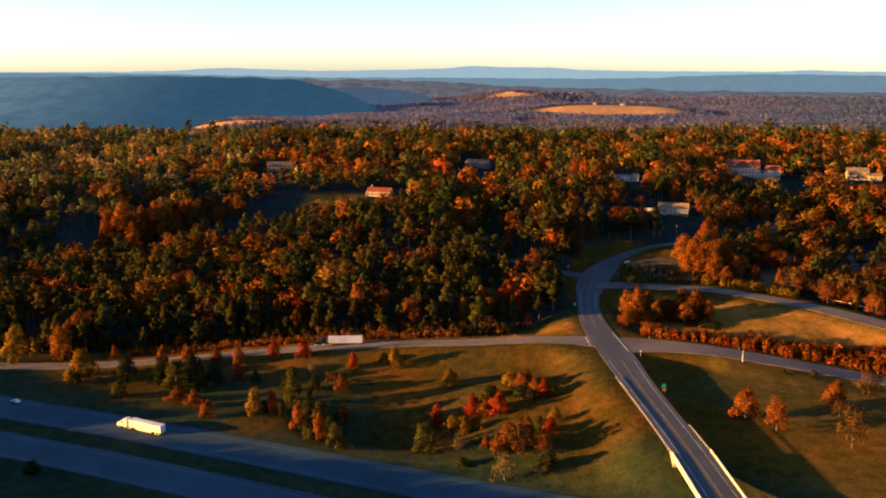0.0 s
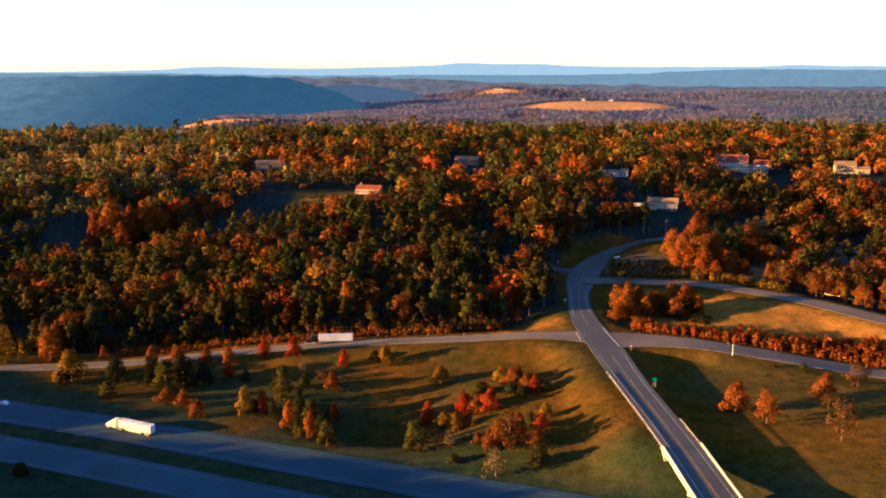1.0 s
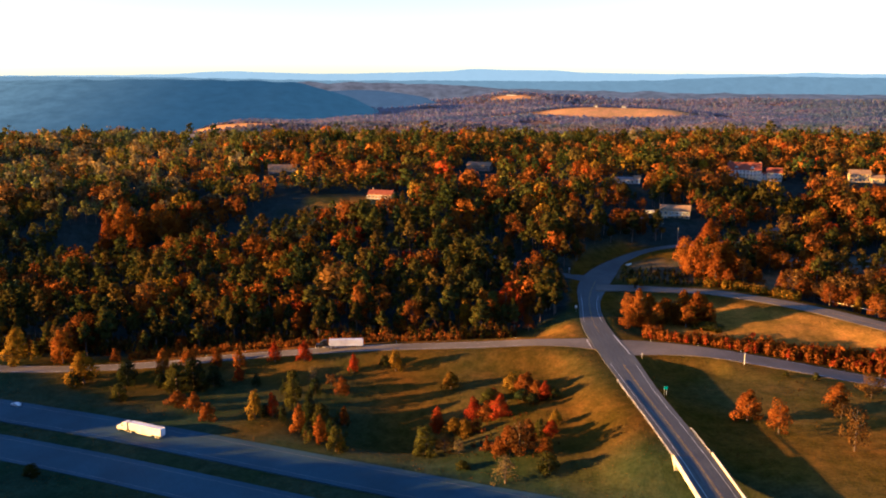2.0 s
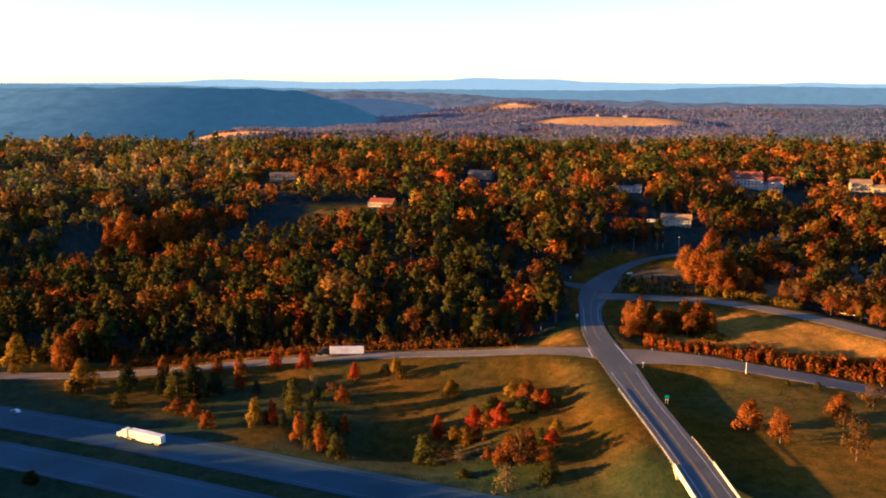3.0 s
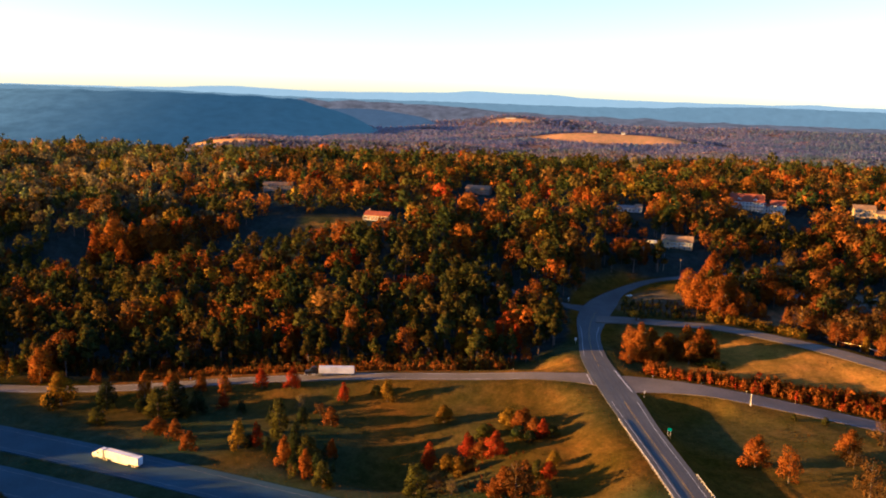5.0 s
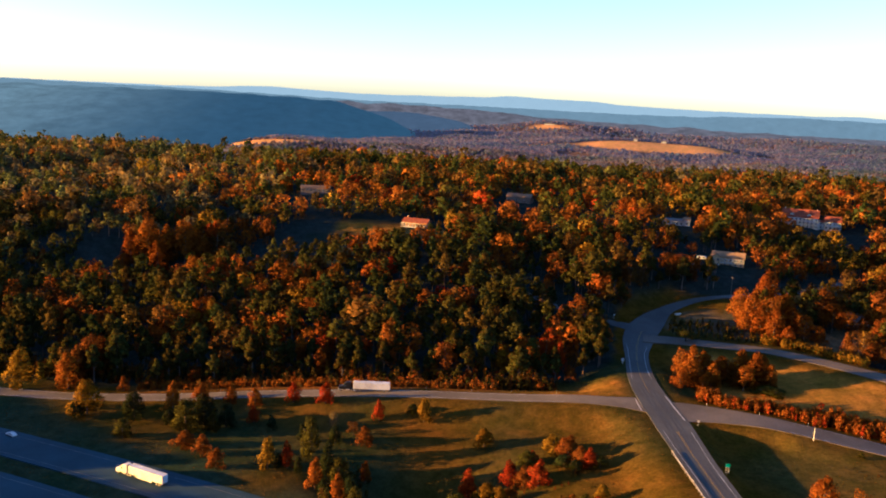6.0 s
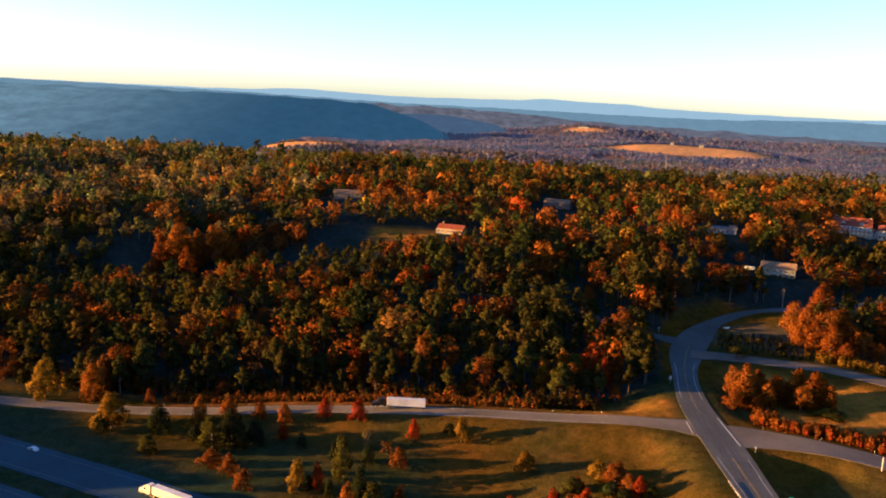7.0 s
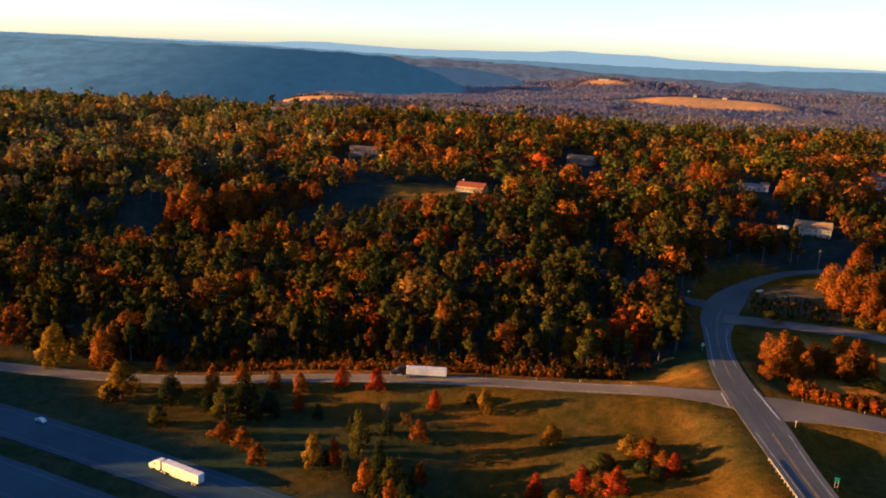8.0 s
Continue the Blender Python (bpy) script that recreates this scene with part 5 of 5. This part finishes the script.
for x, y, w, d in ((325, 3850, 44, 14), (406, 2832, 14, 10), (520, 2838, 10, 8), (612, 2838, 13, 9), (-605, 2432, 16, 10), (-560, 2436, 18, 10), (-535, 2440, 12, 9)):
    b = thing("barn", x, y, lowest(x, y, 10) + 0.6, -8, "small white farm building on an open field", "barn", "farm buildings across the valley")
    block(b, -w / 2, 0, w / 2, d, 4.5, 3.0, WHITE_WALL, ROOF_RED if x < 0 else ROOF_GREY, storeys=1, bays=3)


# ---- vehicles ----
def wheel(parent, x, y, r=0.52, w=0.3):
    bm = bmesh.new()
    tube(bm, (x, y - w / 2, r), (x, y + w / 2, r), r, r, 16)
    t = part("wheel", bm, RUBBER, parent)
    bm = bmesh.new()
    tube(bm, (x, y - w / 2 - 0.02, r), (x, y + w / 2 + 0.02, r), r * 0.55, r * 0.55, 10)
    part("rim", bm, STEEL, t)
    return t


def articulated_truck(x, y, z, turn, cab, label, skirts=True):
    """A tractor with a sleeper cab and a box trailer; it points to -x before it is turned."""
    root = thing("articulated_truck", x, y, z, turn, label, "truck", "trucks")
    tr = boxes("trailer", TRUCK_WHITE, root, (-8.1, -1.3, 1.15, 8.1, 1.3, 4.1), bevel=0.06)
    boxes("roof_rail", STEEL, tr, (-8.05, -1.31, 4.06, 8.05, -1.25, 4.13), (-8.05, 1.25, 4.06, 8.05, 1.31, 4.13))
    if skirts:
        boxes("side_skirt", TRUCK_WHITE, tr, (-4.2, -1.28, 0.5, 3.2, -1.22, 1.146), (-4.2, 1.22, 0.5, 3.2, 1.28, 1.146))
    boxes("landing_gear", STEEL, tr, (-5.2, -0.9, 0.1, -5.05, -0.75, 1.14), (-5.2, 0.75, 0.1, -5.05, 0.9, 1.14))
    boxes("chassis", TRUCK_DARK, root, (-13.6, -0.5, 0.6, -6.2, 0.5, 0.95))
    bm = bmesh.new()
    prof = [(-14.4, 0.7), (-14.4, 1.9), (-12.6, 2.25), (-12.0, 3.1), (-10.9, 3.95), (-9.1, 4.0), (-9.1, 0.9)]
    a, b = [bm.verts.new((p, -1.2, q)) for p, q in prof], [bm.verts.new((p, 1.2, q)) for p, q in prof]
    bm.faces.new(a[::-1]), bm.faces.new(b)
    for i in range(len(prof)):
        j = (i + 1) % len(prof)
        bm.faces.new((a[i], a[j], b[j], b[i]))
    bmesh.ops.recalc_face_normals(bm, faces=bm.faces)
    bmesh.ops.bevel(bm, geom=list(bm.edges), offset=0.08, segments=2, affect="EDGES")
    c = part("cab", bm, cab, root)
    bm = bmesh.new()
    box(bm, -0.02, -1.05, -0.45, 0.02, 1.05, 0.45)
    bm.transform(pose(-12.36, 0, 2.72, 0, 35, 0))
    part("windscreen", bm, GLASS, c)
    boxes("side_window", GLASS, c, (-12.0, -1.23, 2.1, -11.1, -1.19, 2.85), (-12.0, 1.19, 2.1, -11.1, 1.23, 2.85))
    boxes("bumper", STEEL, c, (-14.6, -1.2, 0.35, -14.2, 1.2, 0.8), bevel=0.05)
    for s in (-1.0, 1.0):
        boxes("fuel_tank", STEEL, c, (-11.2, s - 0.25, 0.45, -9.6, s + 0.25, 1.0), bevel=0.1)
    for s in (-1.05, 1.05):
        for wx in (-13.3, -8.6, -7.3, 5.2, 6.5):
            wheel(root, wx, s)
    return root


wz = float(np.interp(-42, RAMP_WEST[::-1, 0], RAMP_WEST[::-1, 2]))
articulated_truck(-43.8, 392.4, wz + 0.03, 3, TRUCK_DARK, "white box trailer and dark tractor parked on the exit ramp", False)
articulated_truck(-113, 311.5, float(np.interp(-113, [-190, -10], [-17.5, -13])) + 0.03, -24.8, TRUCK_WHITE, "white truck with a white box trailer on the highway")


def car(x, y, z, turn, label):
    root = thing("car", x, y, z, turn, label, "car")
    bm = bmesh.new()
    prof = [(-2.3, 0.35), (-2.3, 0.8), (-1.2, 0.95), (-0.5, 1.42), (0.9, 1.42), (1.7, 1.0), (2.25, 0.95), (2.3, 0.35)]
    a, b = [bm.verts.new((p, -0.88, q)) for p, q in prof], [bm.verts.new((p, 0.88, q)) for p, q in prof]
    bm.faces.new(a[::-1]), bm.faces.new(b)
    for i in range(len(prof)):
        j = (i + 1) % len(prof)
        bm.faces.new((a[i], a[j], b[j], b[i]))
    bmesh.ops.recalc_face_normals(bm, faces=bm.faces)
    bmesh.ops.bevel(bm, geom=list(bm.edges), offset=0.06, segments=2, affect="EDGES")
    c = part("body", bm, TRUCK_WHITE, root)
    boxes("side_window", GLASS, c, (-0.7, -0.9, 1.0, 1.0, -0.86, 1.32), (-0.7, 0.86, 1.0, 1.0, 0.9, 1.32))
    for s in (-0.8, 0.8):
        for wx in (-1.45, 1.4):
            wheel(root, wx, s, 0.33, 0.2)
    return root


car(-181, 346, float(np.interp(-181, [-190, -10], [-17.5, -13])) + 0.03, -24.8, "small white car on the highway")


# ---- yards beyond the frontage road ----
def low_wall(pts, height, thick, mat, label):
    """A low wall along a line, one block for each stretch."""
    root = thing("garden_wall", *pts[0], land1(*pts[0]), 0, label, "wall")
    o = root.matrix_basis.translation
    for (x0, y0), (x1, y1) in zip(pts, pts[1:]):
        d = Vector((x1 - x0, y1 - y0, 0))
        bm = bmesh.new()
        box(bm, 0, -thick / 2, -0.6, d.length, thick / 2, height, bevel=0.04)
        bm.transform(Matrix.Translation((x0 - o.x, y0 - o.y, (land1(x0, y0) + land1(x1, y1)) / 2 - o.z)) @ Matrix.Rotation(math.atan2(d.y, d.x), 4, "Z"))
        part("wall_section", bm, mat, root)
    return root


low_wall([(208, 484), (217, 481)], 1.3, 0.35, CONCRETE, "low pale retaining wall at the edge of a yard")
low_wall([(216, 468), (222, 459), (230, 452), (236, 443)], 0.45, 0.3, CONCRETE, "pale concrete kerb round a driveway lawn")


def stone(parent, rs, x, y, z, r):
    bm = bmesh.new()
    bmesh.ops.create_icosphere(bm, subdivisions=2, radius=r)
    for v in bm.verts:
        v.co *= 1 + 0.22 * noise.noise(v.co * 1.3 / r + Vector((x, y, 0)))
        v.co.z *= 0.7
    bm.transform(Matrix.Translation((x, y, z)))
    return part("boulder", bm, CONCRETE, parent)


rs = np.random.RandomState(66)
pile = thing("rock_pile", 121, 527, land1(121, 527), 0, "small pile of pale landscaping boulders by the road", "rocks")
for k in range(6):
    stone(pile, rs, rs.uniform(-2, 2), rs.uniform(-1.4, 1.4), 0.25, rs.uniform(0.5, 1.0))

tr = thing("camper_trailer", 154, 608, land1(154, 608), -10, "small white camper trailer parked beside a house", "trailer")
body = boxes("body", WHITE_WALL, tr, (-3.2, -1.1, 0.6, 3.2, 1.1, 2.7), bevel=0.25)
boxes("side_window", GLASS, body, (-1.8, -1.12, 1.5, -0.4, -1.09, 2.1))
boxes("side_window", GLASS, body, (0.6, -1.12, 1.5, 1.8, -1.09, 2.1))
for x in (-0.5, 0.5):
    wheel(tr, x, -0.95, 0.35, 0.2), wheel(tr, x, 0.95, 0.35, 0.2)
boxes("drawbar", STEEL, tr, (-4.4, -0.08, 0.5, -3.1, 0.08, 0.62))


# ---- dry grass ----
def tussocks(name, count, seed, label):
    """Tufts of upright blades over the meadow and the verges."""
    rs = np.random.RandomState(seed)
    x, y = rs.uniform(-240, 240, count * 2), rs.uniform(250, 470, count * 2)
    ok = y < forest_edge(x) + 4
    for line in ROADS.values():
        ok &= road_gap(x, y, line)[0] > 1.2
    x, y = x[ok][:count], y[ok][:count]
    z = land(x, y)
    n = len(x)
    h = rs.uniform(0.08, 0.24, n) * (1 + 0.5 * waves(x, y, 30, 91))
    tris, cols = [], []
    tone = np.array([(0.075, 0.036, 0.005), (0.060, 0.034, 0.005), (0.040, 0.034, 0.005), (0.095, 0.048, 0.008)])[rs.randint(4, size=n)]
    for k in range(3):
        a = rs.uniform(0, 6.283, n)
        w = h * rs.uniform(0.6, 1.0, n)
        dx, dy = np.cos(a) * w, np.sin(a) * w
        tip = np.stack([x + rs.normal(0, 0.2, n), y + rs.normal(0, 0.2, n), z + h], 1)
        tris.append(np.stack([np.stack([x - dx, y - dy, z - 0.1], 1), np.stack([x + dx, y + dy, z - 0.1], 1), tip], 1))
        cols.append(np.repeat(np.hstack([tone, np.ones((n, 1))]), 3, axis=0))
    co = np.concatenate(tris).reshape(-1, 3)
    nrm = np.tile((-0.5, -0.4, 0.77), (len(co), 1))
    return tagged(new(name, quads_mesh(name, co, [LEAVES], colours=np.concatenate(cols), normals=nrm)), label, "grass", kind="stuff")


tussocks("grass_tufts", 22000, 93, "tufts of dry autumn grass on meadow and verges")
